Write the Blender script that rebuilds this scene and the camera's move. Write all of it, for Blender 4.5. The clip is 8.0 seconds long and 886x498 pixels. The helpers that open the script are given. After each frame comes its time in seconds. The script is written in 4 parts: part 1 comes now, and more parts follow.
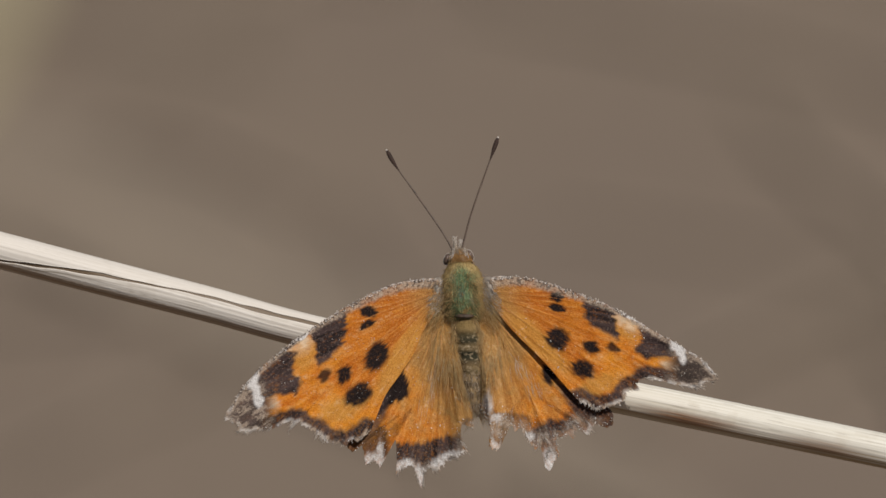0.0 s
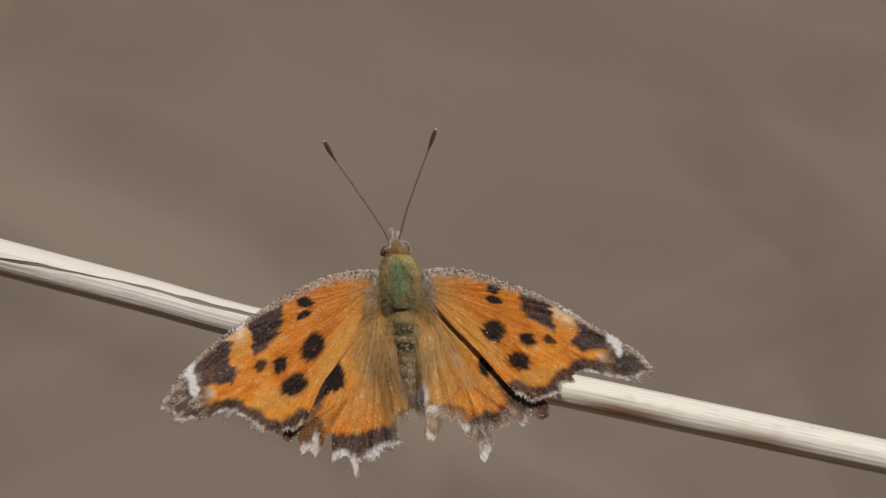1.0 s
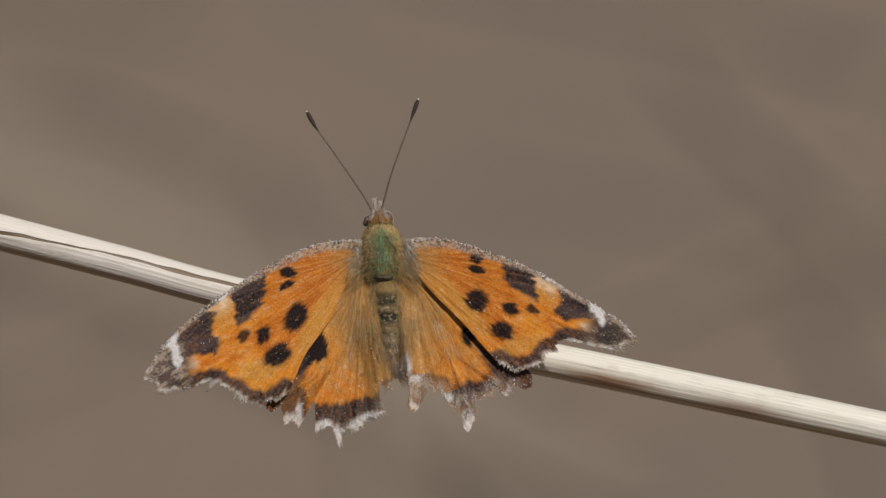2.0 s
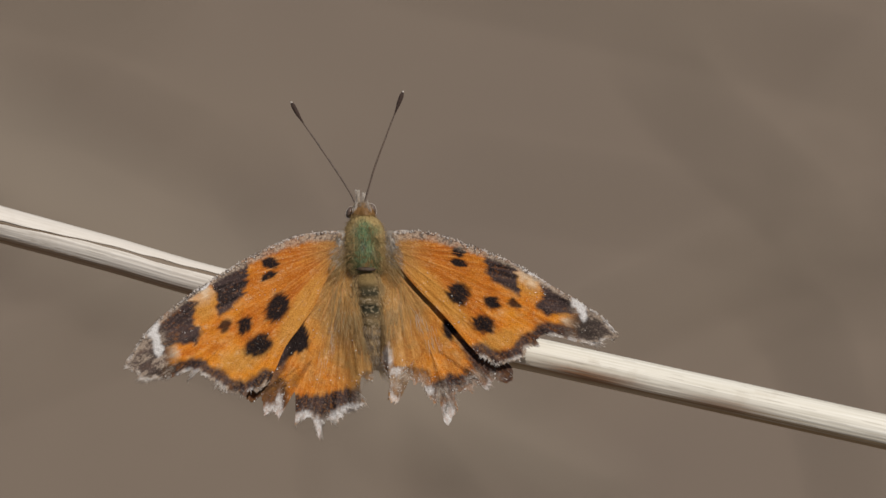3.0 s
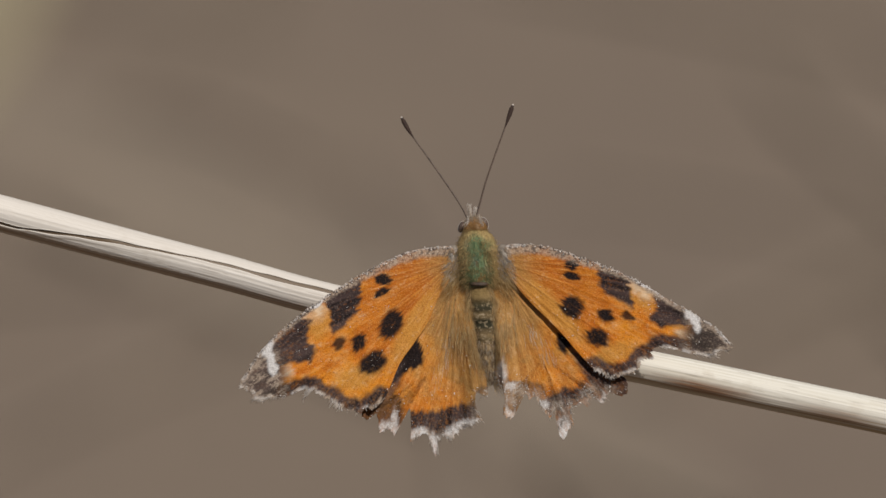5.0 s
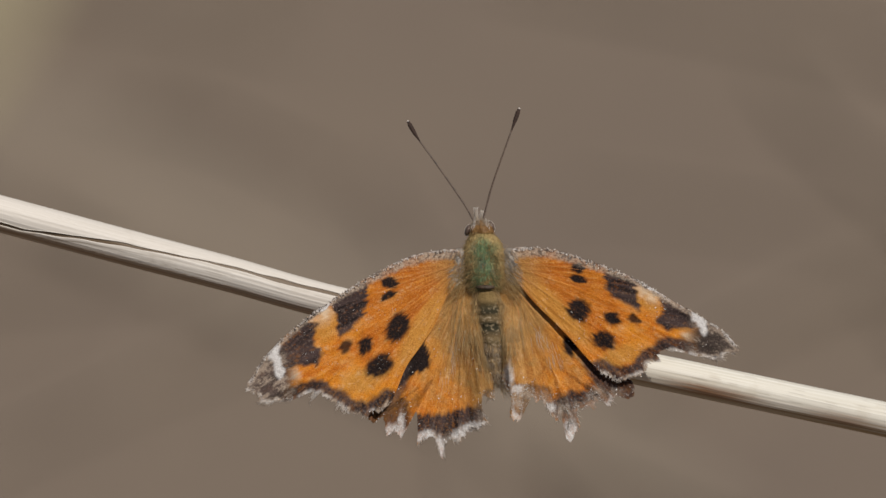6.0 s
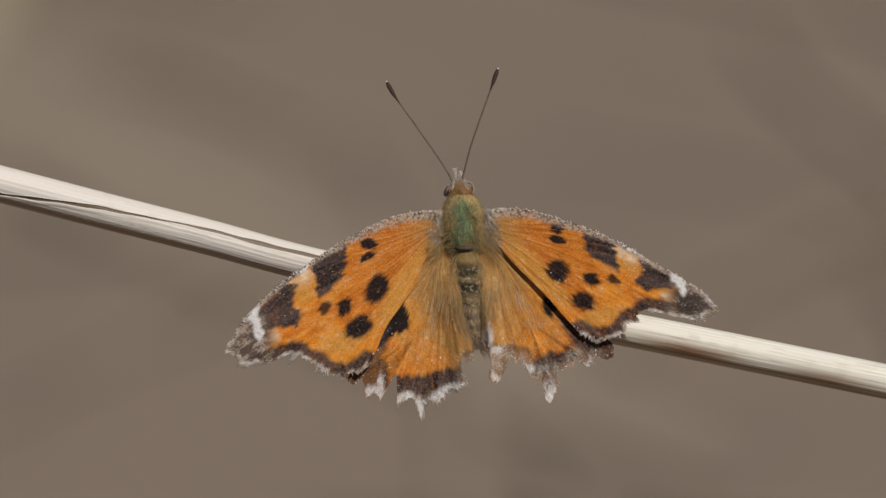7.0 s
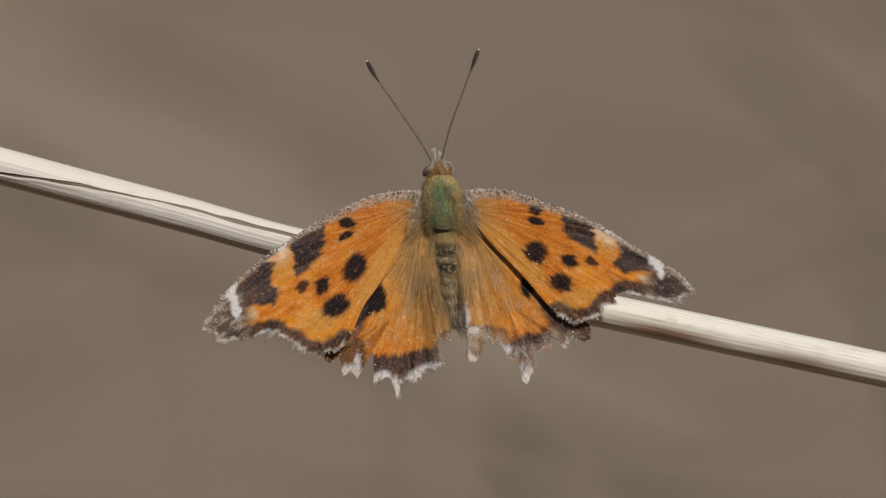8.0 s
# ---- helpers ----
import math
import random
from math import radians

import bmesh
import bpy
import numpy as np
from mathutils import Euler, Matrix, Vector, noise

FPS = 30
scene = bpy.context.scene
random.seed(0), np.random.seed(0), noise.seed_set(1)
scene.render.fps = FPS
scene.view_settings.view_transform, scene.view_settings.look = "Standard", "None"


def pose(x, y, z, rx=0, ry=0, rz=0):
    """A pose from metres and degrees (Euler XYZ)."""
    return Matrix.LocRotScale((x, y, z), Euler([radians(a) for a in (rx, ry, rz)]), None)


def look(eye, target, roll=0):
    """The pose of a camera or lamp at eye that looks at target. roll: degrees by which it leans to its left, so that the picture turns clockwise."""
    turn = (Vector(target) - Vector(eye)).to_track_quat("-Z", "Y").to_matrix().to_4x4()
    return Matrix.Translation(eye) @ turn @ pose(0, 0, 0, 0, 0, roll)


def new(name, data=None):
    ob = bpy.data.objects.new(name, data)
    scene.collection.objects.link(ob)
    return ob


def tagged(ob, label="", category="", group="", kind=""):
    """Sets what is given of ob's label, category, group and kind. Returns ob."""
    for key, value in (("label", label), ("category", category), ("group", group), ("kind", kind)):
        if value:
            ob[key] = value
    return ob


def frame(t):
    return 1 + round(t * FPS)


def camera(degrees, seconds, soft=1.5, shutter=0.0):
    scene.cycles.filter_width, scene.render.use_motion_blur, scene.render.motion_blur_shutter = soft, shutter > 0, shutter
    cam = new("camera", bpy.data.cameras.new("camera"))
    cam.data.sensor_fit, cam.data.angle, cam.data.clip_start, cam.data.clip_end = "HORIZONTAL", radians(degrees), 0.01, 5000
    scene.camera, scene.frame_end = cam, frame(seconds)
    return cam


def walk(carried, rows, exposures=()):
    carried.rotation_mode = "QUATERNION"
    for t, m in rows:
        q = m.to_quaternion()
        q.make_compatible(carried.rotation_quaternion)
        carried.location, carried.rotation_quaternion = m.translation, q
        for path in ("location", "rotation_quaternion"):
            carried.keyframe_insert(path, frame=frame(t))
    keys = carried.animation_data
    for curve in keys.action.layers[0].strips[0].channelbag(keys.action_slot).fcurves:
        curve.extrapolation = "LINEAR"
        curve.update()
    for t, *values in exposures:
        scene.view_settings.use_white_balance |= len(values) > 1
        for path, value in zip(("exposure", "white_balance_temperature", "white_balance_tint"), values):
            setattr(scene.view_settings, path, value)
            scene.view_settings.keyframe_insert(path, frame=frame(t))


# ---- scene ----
MM = 0.001
TILT = 26.0                       # the camera looks down by this angle
PERCH = Vector((0.0, 0.0, 0.32))  # middle of the butterfly's body
DISTANCE = 1.5                    # from the lens to the butterfly
RIGHT = Vector((1, 0, 0))
UP = Vector((0, math.sin(radians(TILT)), math.cos(radians(TILT))))
BACK = RIGHT.cross(UP)            # from the butterfly to the camera
EYE = PERCH + BACK * DISTANCE + RIGHT * 0.002 + UP * 0.002

# ---- camera and its path: a long lens on a restless hand, panning over the butterfly ----
cam = camera(3.174, 8.0, soft=1.4)
cam.data.dof.use_dof = True
cam.data.dof.focus_distance = DISTANCE
cam.data.dof.aperture_fstop = 23.0
cam.data.dof.aperture_blades = 9

# seconds, the point looked at (mm right of and above the body's middle), lean in degrees
AIM = [
    (0, -1.94, 6.89, -0.52),
    (0.1, -1.01, 6.94, -0.42),
    (0.2, 0.36, 7.00, -0.31),
    (0.3, 2.81, 6.77, -0.21),
    (0.4, 4.50, 6.89, -0.10),
    (0.5, 5.52, 7.00, 0.00),
    (0.6, 6.08, 6.39, -0.05),
    (0.7, 6.24, 6.25, -0.10),
    (0.8, 4.91, 6.45, -0.15),
    (0.9, 4.18, 6.39, -0.20),
    (1, 4.02, 6.03, -0.25),
    (1.1, 4.01, 5.15, -0.38),
    (1.2, 3.70, 3.72, -0.50),
    (2.3, 6.83, 2.76, -0.15),
    (2.4, 7.16, 1.83, -0.07),
    (2.5, 7.65, 2.03, 0.00),
    (2.6, 8.18, 2.56, 0.09),
    (2.7, 8.53, 3.00, 0.17),
    (2.8, 8.64, 3.29, 0.25),
    (2.9, 8.02, 3.38, 0.34),
    (3, 7.26, 2.52, 0.42),
    (3.1, 6.01, 1.08, 0.33),
    (3.2, 5.03, -1.30, 0.25),
    (3.3, 3.93, -2.41, 0.17),
    (3.4, 3.28, -3.09, 0.09),
    (3.5, 2.97, -3.62, 0.00),
    (3.6, 2.93, -3.02, -0.10),
    (3.7, 2.56, -2.28, -0.20),
    (3.8, 1.25, -3.09, -0.30),
    (3.9, -1.03, -1.85, -0.40),
    (4, -2.54, 0.35, -0.50),
    (4.1, -3.01, 1.87, -0.49),
    (4.2, -3.19, 1.53, -0.49),
    (4.3, -2.63, 1.45, -0.49),
    (4.4, -1.87, 1.54, -0.48),
    (4.5, -1.54, 2.55, -0.48),
    (4.6, -1.84, 3.12, -0.48),
    (4.7, -2.51, 3.21, -0.48),
    (5.8, -3.76, 6.40, -0.20),
    (5.9, -3.96, 5.48, -0.26),
    (6, -3.97, 4.18, -0.32),
    (6.1, -3.92, 3.97, -0.44),
    (6.2, -3.88, 2.90, -0.56),
    (6.3, -4.06, 1.26, -0.68),
    (6.4, -4.13, 0.76, -0.80),
    (6.5, -4.09, 1.29, -0.92),
    (6.6, -3.73, 1.97, -0.88),
    (6.7, -3.42, 2.05, -0.84),
    (6.8, -2.94, 1.82, -0.80),
    (6.9, -2.39, 1.43, -0.76),
    (7, -2.00, 0.52, -0.72),
    (7.1, -1.13, -0.32, -0.59),
    (7.2, 0.12, -0.95, -0.45),
    (7.3, 1.08, -1.17, -0.32),
    (7.4, 1.75, -0.23, -0.18),
    (7.5, 1.28, 1.45, -0.04),
    (7.6, -0.12, 1.28, -0.07),
    (7.7, -0.57, -0.25, -0.10),
    (7.8, -0.44, -0.91, -0.13),
    (7.9, -0.28, -0.98, -0.15),
    (8, 0.04, -1.36, -0.18),
]


walk(cam, [(t, look(EYE, PERCH + RIGHT * x * MM + UP * y * MM, lean)) for t, x, y, lean in AIM], exposures=[(0, 0.0), (8, 0.0)])

# ---- world and sun ----
to_sun = (RIGHT * 0.34 + UP * 0.64 + BACK * 0.69).normalized()
elevation = math.asin(to_sun.z)
bearing = math.atan2(to_sun.x, to_sun.y)
world = bpy.data.worlds.new("sky")
scene.world = world
world.use_nodes = True
sky = world.node_tree.nodes.new("ShaderNodeTexSky")
sky.sky_type = "NISHITA"
sky.sun_disc = False
sky.sun_elevation, sky.sun_rotation = elevation, bearing
shine = world.node_tree.nodes["Background"]
shine.inputs["Strength"].default_value = 0.036
world.node_tree.links.new(sky.outputs["Color"], shine.inputs["Color"])
sun = new("sun", bpy.data.lights.new("sun", "SUN"))
sun.data.energy, sun.data.angle, sun.data.color = 3.80, radians(0.53), (1.0, 0.955, 0.89)
sun.matrix_world = look(to_sun * 10, (0, 0, 0))


# ---- material helpers ----
def material(name, roughness=0.6):
    m = bpy.data.materials.new(name)
    m.use_nodes = True
    shader = m.node_tree.nodes["Principled BSDF"]
    shader.inputs["Roughness"].default_value = roughness
    return m, m.node_tree, shader


def node(tree, kind, **values):
    n = tree.nodes.new(kind)
    for key, value in values.items():
        n.inputs[key].default_value = value
    return n


def grain(tree, scale, detail=3.0, stretch=(1, 1, 1), rough=0.6):
    """Noise in the object's own metres; stretch above one makes it finer along that axis."""
    where = tree.nodes.new("ShaderNodeTexCoord")
    mapping = tree.nodes.new("ShaderNodeMapping")
    mapping.inputs["Scale"].default_value = stretch
    tree.links.new(where.outputs["Object"], mapping.inputs["Vector"])
    n = node(tree, "ShaderNodeTexNoise", Scale=scale, Detail=detail, Roughness=rough)
    tree.links.new(mapping.outputs["Vector"], n.inputs["Vector"])
    return n.outputs["Fac"]


def spread(tree, value, low, high, to_low=0.0, to_high=1.0):
    n = tree.nodes.new("ShaderNodeMapRange")
    for key, v in (("From Min", low), ("From Max", high), ("To Min", to_low), ("To Max", to_high)):
        n.inputs[key].default_value = v
    tree.links.new(value, n.inputs["Value"])
    return n.outputs["Result"]


def blend(tree, factor, a, b, mode="MIX"):
    n = tree.nodes.new("ShaderNodeMix")
    n.data_type, n.blend_type = "RGBA", mode
    for key, v in (("Factor", factor), ("A", a), ("B", b)):
        socket = next(s for s in n.inputs if s.name == key and (s.type == "RGBA" or (key == "Factor" and s.type == "VALUE")))
        if isinstance(v, bpy.types.NodeSocket):
            tree.links.new(v, socket)
        else:
            socket.default_value = v if key == "Factor" else (*v, 1)
    return next(s for s in n.outputs if s.type == "RGBA")


def arith(tree, op, a, b):
    n = tree.nodes.new("ShaderNodeMath")
    n.operation = op
    for i, v in enumerate((a, b)):
        if isinstance(v, bpy.types.NodeSocket):
            tree.links.new(v, n.inputs[i])
        else:
            n.inputs[i].default_value = v
    return n.outputs[0]


def attribute(tree, name):
    n = tree.nodes.new("ShaderNodeAttribute")
    n.attribute_name = name
    return n.outputs["Fac"]


def bump(tree, shader, height, distance, strength=1.0):
    n = node(tree, "ShaderNodeBump", Strength=strength, Distance=distance)
    tree.links.new(height, n.inputs["Height"])
    tree.links.new(n.outputs["Normal"], shader.inputs["Normal"])


def let_through(tree, shader, colour, amount):
    """Thin matter: part of the light goes through it."""
    through_it = tree.nodes.new("ShaderNodeBsdfTranslucent")
    tree.links.new(colour, through_it.inputs["Color"])
    mix = node(tree, "ShaderNodeMixShader", Fac=amount)
    tree.links.new(shader.outputs["BSDF"], mix.inputs[1])
    tree.links.new(through_it.outputs["BSDF"], mix.inputs[2])
    tree.links.new(mix.outputs["Shader"], tree.nodes["Material Output"].inputs["Surface"])


def two_tone(name, a, b, scale, roughness=0.6, stretch=(1, 1, 1), relief=0.0, low=0.35, high=0.65, thin=0.0):
    m, tree, shader = material(name, roughness)
    g = grain(tree, scale, 4.0, stretch)
    coarse = grain(tree, scale * 0.17, 2.0, stretch)
    fine = spread(tree, g, low, high)
    both = arith(tree, "ADD", arith(tree, "MULTIPLY", fine, 0.6), arith(tree, "MULTIPLY", spread(tree, coarse, low, high), 0.4))
    colour = blend(tree, both, a, b)
    tree.links.new(colour, shader.inputs["Base Color"])
    if thin:
        let_through(tree, shader, colour, thin)
    if relief:
        bump(tree, shader, g, relief)
    return m


# ---- materials ----
def wing_material():
    """Scaled wing membrane: pigments and some painted shade are laid on by the masks that each wing carries."""
    m, tree, shader = material("wing_scales", 0.62)
    fine = grain(tree, 9000, 2.0)
    mid = grain(tree, 1800, 3.0)
    streak = attribute(tree, "streak")
    tone = arith(tree, "ADD", arith(tree, "MULTIPLY", mid, 0.6), arith(tree, "MULTIPLY", streak, 0.5))
    colour = blend(tree, spread(tree, tone, 0.3, 0.8), (0.56, 0.134, 0.006), (0.77, 0.268, 0.016))
    patch = grain(tree, 330, 2.0)
    colour = blend(tree, spread(tree, patch, 0.45, 0.65, 0.0, 0.5), colour, (0.80, 0.33, 0.018))
    worn = grain(tree, 620, 3.0)
    colour = blend(tree, spread(tree, worn, 0.54, 0.70, 0.0, 0.5), colour, (0.74, 0.42, 0.15))
    colour = blend(tree, spread(tree, worn, 0.30, 0.44, 0.5, 0.0), colour, (0.36, 0.075, 0.004))
    colour = blend(tree, attribute(tree, "deep"), colour, blend(tree, spread(tree, streak, 0.3, 0.75), (0.42, 0.098, 0.006), (0.60, 0.175, 0.013)))
    colour = blend(tree, attribute(tree, "ochre"), colour, (0.62, 0.30, 0.055))
    colour = blend(tree, attribute(tree, "tan"), colour, blend(tree, spread(tree, streak, 0.3, 0.7), (0.34, 0.172, 0.048), (0.45, 0.243, 0.078)))
    rubbed = arith(tree, "MULTIPLY", spread(tree, grain(tree, 1100, 4.0, rough=0.7), 0.54, 0.68, 0.0, 0.55), spread(tree, streak, 0.40, 0.60))
    colour = blend(tree, rubbed, colour, (0.76, 0.50, 0.27))
    rows = attribute(tree, "rows")
    colour = blend(tree, spread(tree, rows, 0.58, 0.76, 0.0, 0.22), colour, (0.84, 0.47, 0.17))
    colour = blend(tree, spread(tree, rows, 0.24, 0.42, 0.20, 0.0), colour, (0.40, 0.095, 0.006))
    dust = grain(tree, 11000, 1.0)
    colour = blend(tree, spread(tree, dust, 0.56, 0.68, 0.0, 0.5), colour, (0.74, 0.42, 0.11))
    colour = blend(tree, spread(tree, dust, 0.32, 0.44, 0.55, 0.0), colour, (0.25, 0.055, 0.004))
    colour = blend(tree, attribute(tree, "cream"), colour, (0.80, 0.63, 0.44))
    colour = blend(tree, attribute(tree, "dark"), colour, blend(tree, spread(tree, fine, 0.45, 0.8), (0.008, 0.004, 0.0035), (0.045, 0.024, 0.019)))
    colour = blend(tree, attribute(tree, "dusk"), colour, blend(tree, spread(tree, streak, 0.30, 0.70), (0.018, 0.0105, 0.0100), (0.078, 0.048, 0.043)))
    fleck = arith(tree, "MULTIPLY", attribute(tree, "dusk"), spread(tree, grain(tree, 4600, 2.0, rough=0.8), 0.54, 0.66, 0.0, 0.42))
    colour = blend(tree, fleck, colour, (0.25, 0.185, 0.155))
    colour = blend(tree, attribute(tree, "grey"), colour, blend(tree, spread(tree, fine, 0.35, 0.7), (0.29, 0.207, 0.148), (0.62, 0.50, 0.39)))
    colour = blend(tree, attribute(tree, "white"), colour, blend(tree, spread(tree, fine, 0.3, 0.6), (0.50, 0.45, 0.42), (0.80, 0.77, 0.75)))
    tree.links.new(colour, shader.inputs["Base Color"])
    shader.inputs["Specular IOR Level"].default_value = 0.12
    shader.inputs["Sheen Weight"].default_value = 0.06
    let_through(tree, shader, colour, 0.27)
    bump(tree, shader, arith(tree, "ADD", fine, arith(tree, "MULTIPLY", mid, 2.0)), 0.00007, 0.9)
    return m


WING = wing_material()
FRINGE = two_tone("fringe_scales", (0.34, 0.27, 0.22), (0.80, 0.72, 0.64), 1200, 0.5, thin=0.45)
VEIN = two_tone("vein_brown", (0.30, 0.085, 0.010), (0.50, 0.20, 0.035), 900, 0.5)
DARK_FRINGE = two_tone("dark_fringe_scales", (0.06, 0.04, 0.032), (0.26, 0.19, 0.15), 1200, 0.5, thin=0.4)
GLINT = two_tone("glint_flake", (0.70, 0.64, 0.58), (0.9, 0.88, 0.85), 3000, 0.25)


def thorax_material():
    """Short fur: green down the middle, ochre on the sides and towards the head, blue-grey and rust in patches."""
    m, tree, shader = material("thorax_fur", 0.6)
    where = tree.nodes.new("ShaderNodeTexCoord")
    apart = tree.nodes.new("ShaderNodeSeparateXYZ")
    tree.links.new(where.outputs["Object"], apart.inputs["Vector"])
    off = arith(tree, "ABSOLUTE", arith(tree, "ADD", apart.outputs["X"], 0.00015), 0.0)
    patch, mid, fine = grain(tree, 560, 3.0), grain(tree, 760, 3.0, (1, 0.8, 1)), grain(tree, 3600, 3.0, (1.6, 0.7, 1))
    edge = arith(tree, "ADD", off, arith(tree, "MULTIPLY", arith(tree, "SUBTRACT", patch, 0.5), 0.0030))
    collar = arith(tree, "MAXIMUM", arith(tree, "SUBTRACT", apart.outputs["Y"], 0.0042), 0.0)
    edge = arith(tree, "ADD", edge, arith(tree, "MULTIPLY", collar, 1.3))
    colour = blend(tree, spread(tree, fine, 0.3, 0.7), (0.052, 0.098, 0.040), (0.135, 0.185, 0.078))
    colour = blend(tree, spread(tree, mid, 0.52, 0.66, 0.0, 0.65), colour, (0.080, 0.120, 0.098))
    colour = blend(tree, spread(tree, mid, 0.30, 0.42, 0.8, 0.0), colour, (0.30, 0.165, 0.045))
    colour = blend(tree, spread(tree, edge, 0.0006, 0.0021), colour, blend(tree, spread(tree, fine, 0.3, 0.7), (0.25, 0.165, 0.055), (0.44, 0.31, 0.125)))
    colour = blend(tree, spread(tree, fine, 0.26, 0.38, 0.6, 0.0), colour, (0.045, 0.042, 0.022))
    tree.links.new(colour, shader.inputs["Base Color"])
    bump(tree, shader, fine, 0.0003)
    return m


GREEN_FUR = thorax_material()
FUR_OCHRE = two_tone("ochre_hair", (0.36, 0.24, 0.09), (0.60, 0.43, 0.20), 900, 0.5, thin=0.45)
FUR_GREY = two_tone("grey_hair", (0.36, 0.27, 0.19), (0.60, 0.50, 0.39), 1200, 0.5, thin=0.45)
FUR_TAN = two_tone("tan_hair", (0.50, 0.325, 0.125), (0.72, 0.52, 0.26), 900, 0.5, thin=0.35)
FUR_ASH = two_tone("ash_hair", (0.13, 0.105, 0.085), (0.50, 0.42, 0.34), 1000, 0.5, thin=0.3)
FUR_BROWN = two_tone("brown_hair", (0.34, 0.17, 0.05), (0.54, 0.31, 0.115), 900, 0.5, thin=0.4)
FUR_MOSS = two_tone("moss_hair", (0.085, 0.15, 0.060), (0.24, 0.26, 0.11), 700, 0.5, thin=0.4)
PALE_HAIR = two_tone("pale_hair", (0.66, 0.58, 0.51), (0.88, 0.82, 0.76), 1200, 0.5, thin=0.45)
EYE_BROWN = two_tone("compound_eye", (0.060, 0.038, 0.028), (0.15, 0.10, 0.075), 6000, 0.35, relief=0.00005)
ANTENNA = two_tone("antenna_brown", (0.035, 0.020, 0.014), (0.12, 0.075, 0.05), 5000, 0.5, stretch=(1, 1.5, 1))
WAIST = two_tone("waist_brown", (0.018, 0.012, 0.008), (0.085, 0.05, 0.028), 1800, 0.7, relief=0.0001)
CLUB = two_tone("antenna_club", (0.016, 0.008, 0.005), (0.040, 0.018, 0.011), 3000, 0.85)
LEG = two_tone("leg_cuticle", (0.10, 0.065, 0.035), (0.24, 0.17, 0.10), 2500, 0.5)


def abdomen_material():
    """Tan flanks; on the back dark bars with pale scales between and over them."""
    m, tree, shader = material("abdomen_scales", 0.8)
    shader.inputs["Specular IOR Level"].default_value = 0.12
    fine, fleck = grain(tree, 2200, 3.0), grain(tree, 3200, 2.0, (0.9, 1.2, 1))
    flank = blend(tree, spread(tree, fine, 0.3, 0.7), (0.20, 0.128, 0.055), (0.34, 0.228, 0.108))
    flank = blend(tree, spread(tree, grain(tree, 420, 2.0), 0.40, 0.62, 0.0, 0.6), flank, (0.23, 0.155, 0.085))
    dark = blend(tree, spread(tree, fleck, 0.52, 0.70), (0.028, 0.025, 0.014), (0.15, 0.115, 0.065))
    colour = blend(tree, attribute(tree, "bars"), flank, dark)
    pale = arith(tree, "MULTIPLY", attribute(tree, "scales"), spread(tree, fleck, 0.53, 0.64, 0.0, 0.75))
    colour = blend(tree, pale, colour, (0.42, 0.335, 0.235))
    colour = blend(tree, attribute(tree, "rust"), colour, (0.175, 0.115, 0.045))
    tree.links.new(colour, shader.inputs["Base Color"])
    bump(tree, shader, fine, 0.0002)
    return m


ABDOMEN = abdomen_material()


def straw_material(name, pale, dull, stain_shade, scale, under):
    m, tree, shader = material(name, 0.55)
    shader.inputs["Specular IOR Level"].default_value = 0.4
    fibre = attribute(tree, "fibre")
    blotch = grain(tree, scale, 4.0)
    colour = blend(tree, spread(tree, fibre, 0.2, 0.8), dull, pale)
    colour = blend(tree, spread(tree, blotch, 0.58, 0.78, 0.0, 0.55), colour, stain_shade)
    # fine scratches, plus painted shade for the slit and the crease
    colour = blend(tree, attribute(tree, "scratch_shade"), colour, (0.13, 0.088, 0.052))
    # brown underside, with its shade put into this colour
    colour = blend(tree, attribute(tree, "stain_shade"), colour, under)
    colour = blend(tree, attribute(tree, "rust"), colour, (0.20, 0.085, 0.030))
    tree.links.new(colour, shader.inputs["Base Color"])
    bump(tree, shader, fibre, 0.00003, 0.5)
    return m


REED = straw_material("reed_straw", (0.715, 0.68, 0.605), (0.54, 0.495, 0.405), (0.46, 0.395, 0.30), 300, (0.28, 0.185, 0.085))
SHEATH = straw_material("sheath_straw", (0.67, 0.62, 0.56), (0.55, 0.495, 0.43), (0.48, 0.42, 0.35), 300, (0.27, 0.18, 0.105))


def ground_material():
    m, tree, shader = material("dry_earth", 0.95)
    big = grain(tree, 9, 3.0)
    small = grain(tree, 120, 5.0)
    tint = grain(tree, 14, 2.0)
    colour = blend(tree, spread(tree, small, 0.3, 0.7), (0.150, 0.113, 0.082), (0.178, 0.135, 0.100))
    colour = blend(tree, spread(tree, big, 0.42, 0.62, 0.0, 0.15), colour, (0.175, 0.136, 0.098))
    colour = blend(tree, spread(tree, tint, 0.40, 0.62, 0.0, 0.42), colour, (0.134, 0.100, 0.078))
    tree.links.new(colour, shader.inputs["Base Color"])
    bump(tree, shader, small, 0.002, 0.6)
    return m


EARTH = ground_material()
LITTER = two_tone("dry_litter", (0.165, 0.126, 0.093), (0.205, 0.158, 0.116), 60, 0.8)
PALE_LITTER = two_tone("pale_litter", (0.180, 0.140, 0.103), (0.212, 0.167, 0.123), 60, 0.8)
OLIVE_LITTER = two_tone("olive_litter", (0.235, 0.196, 0.122), (0.285, 0.236, 0.148), 60, 0.8)


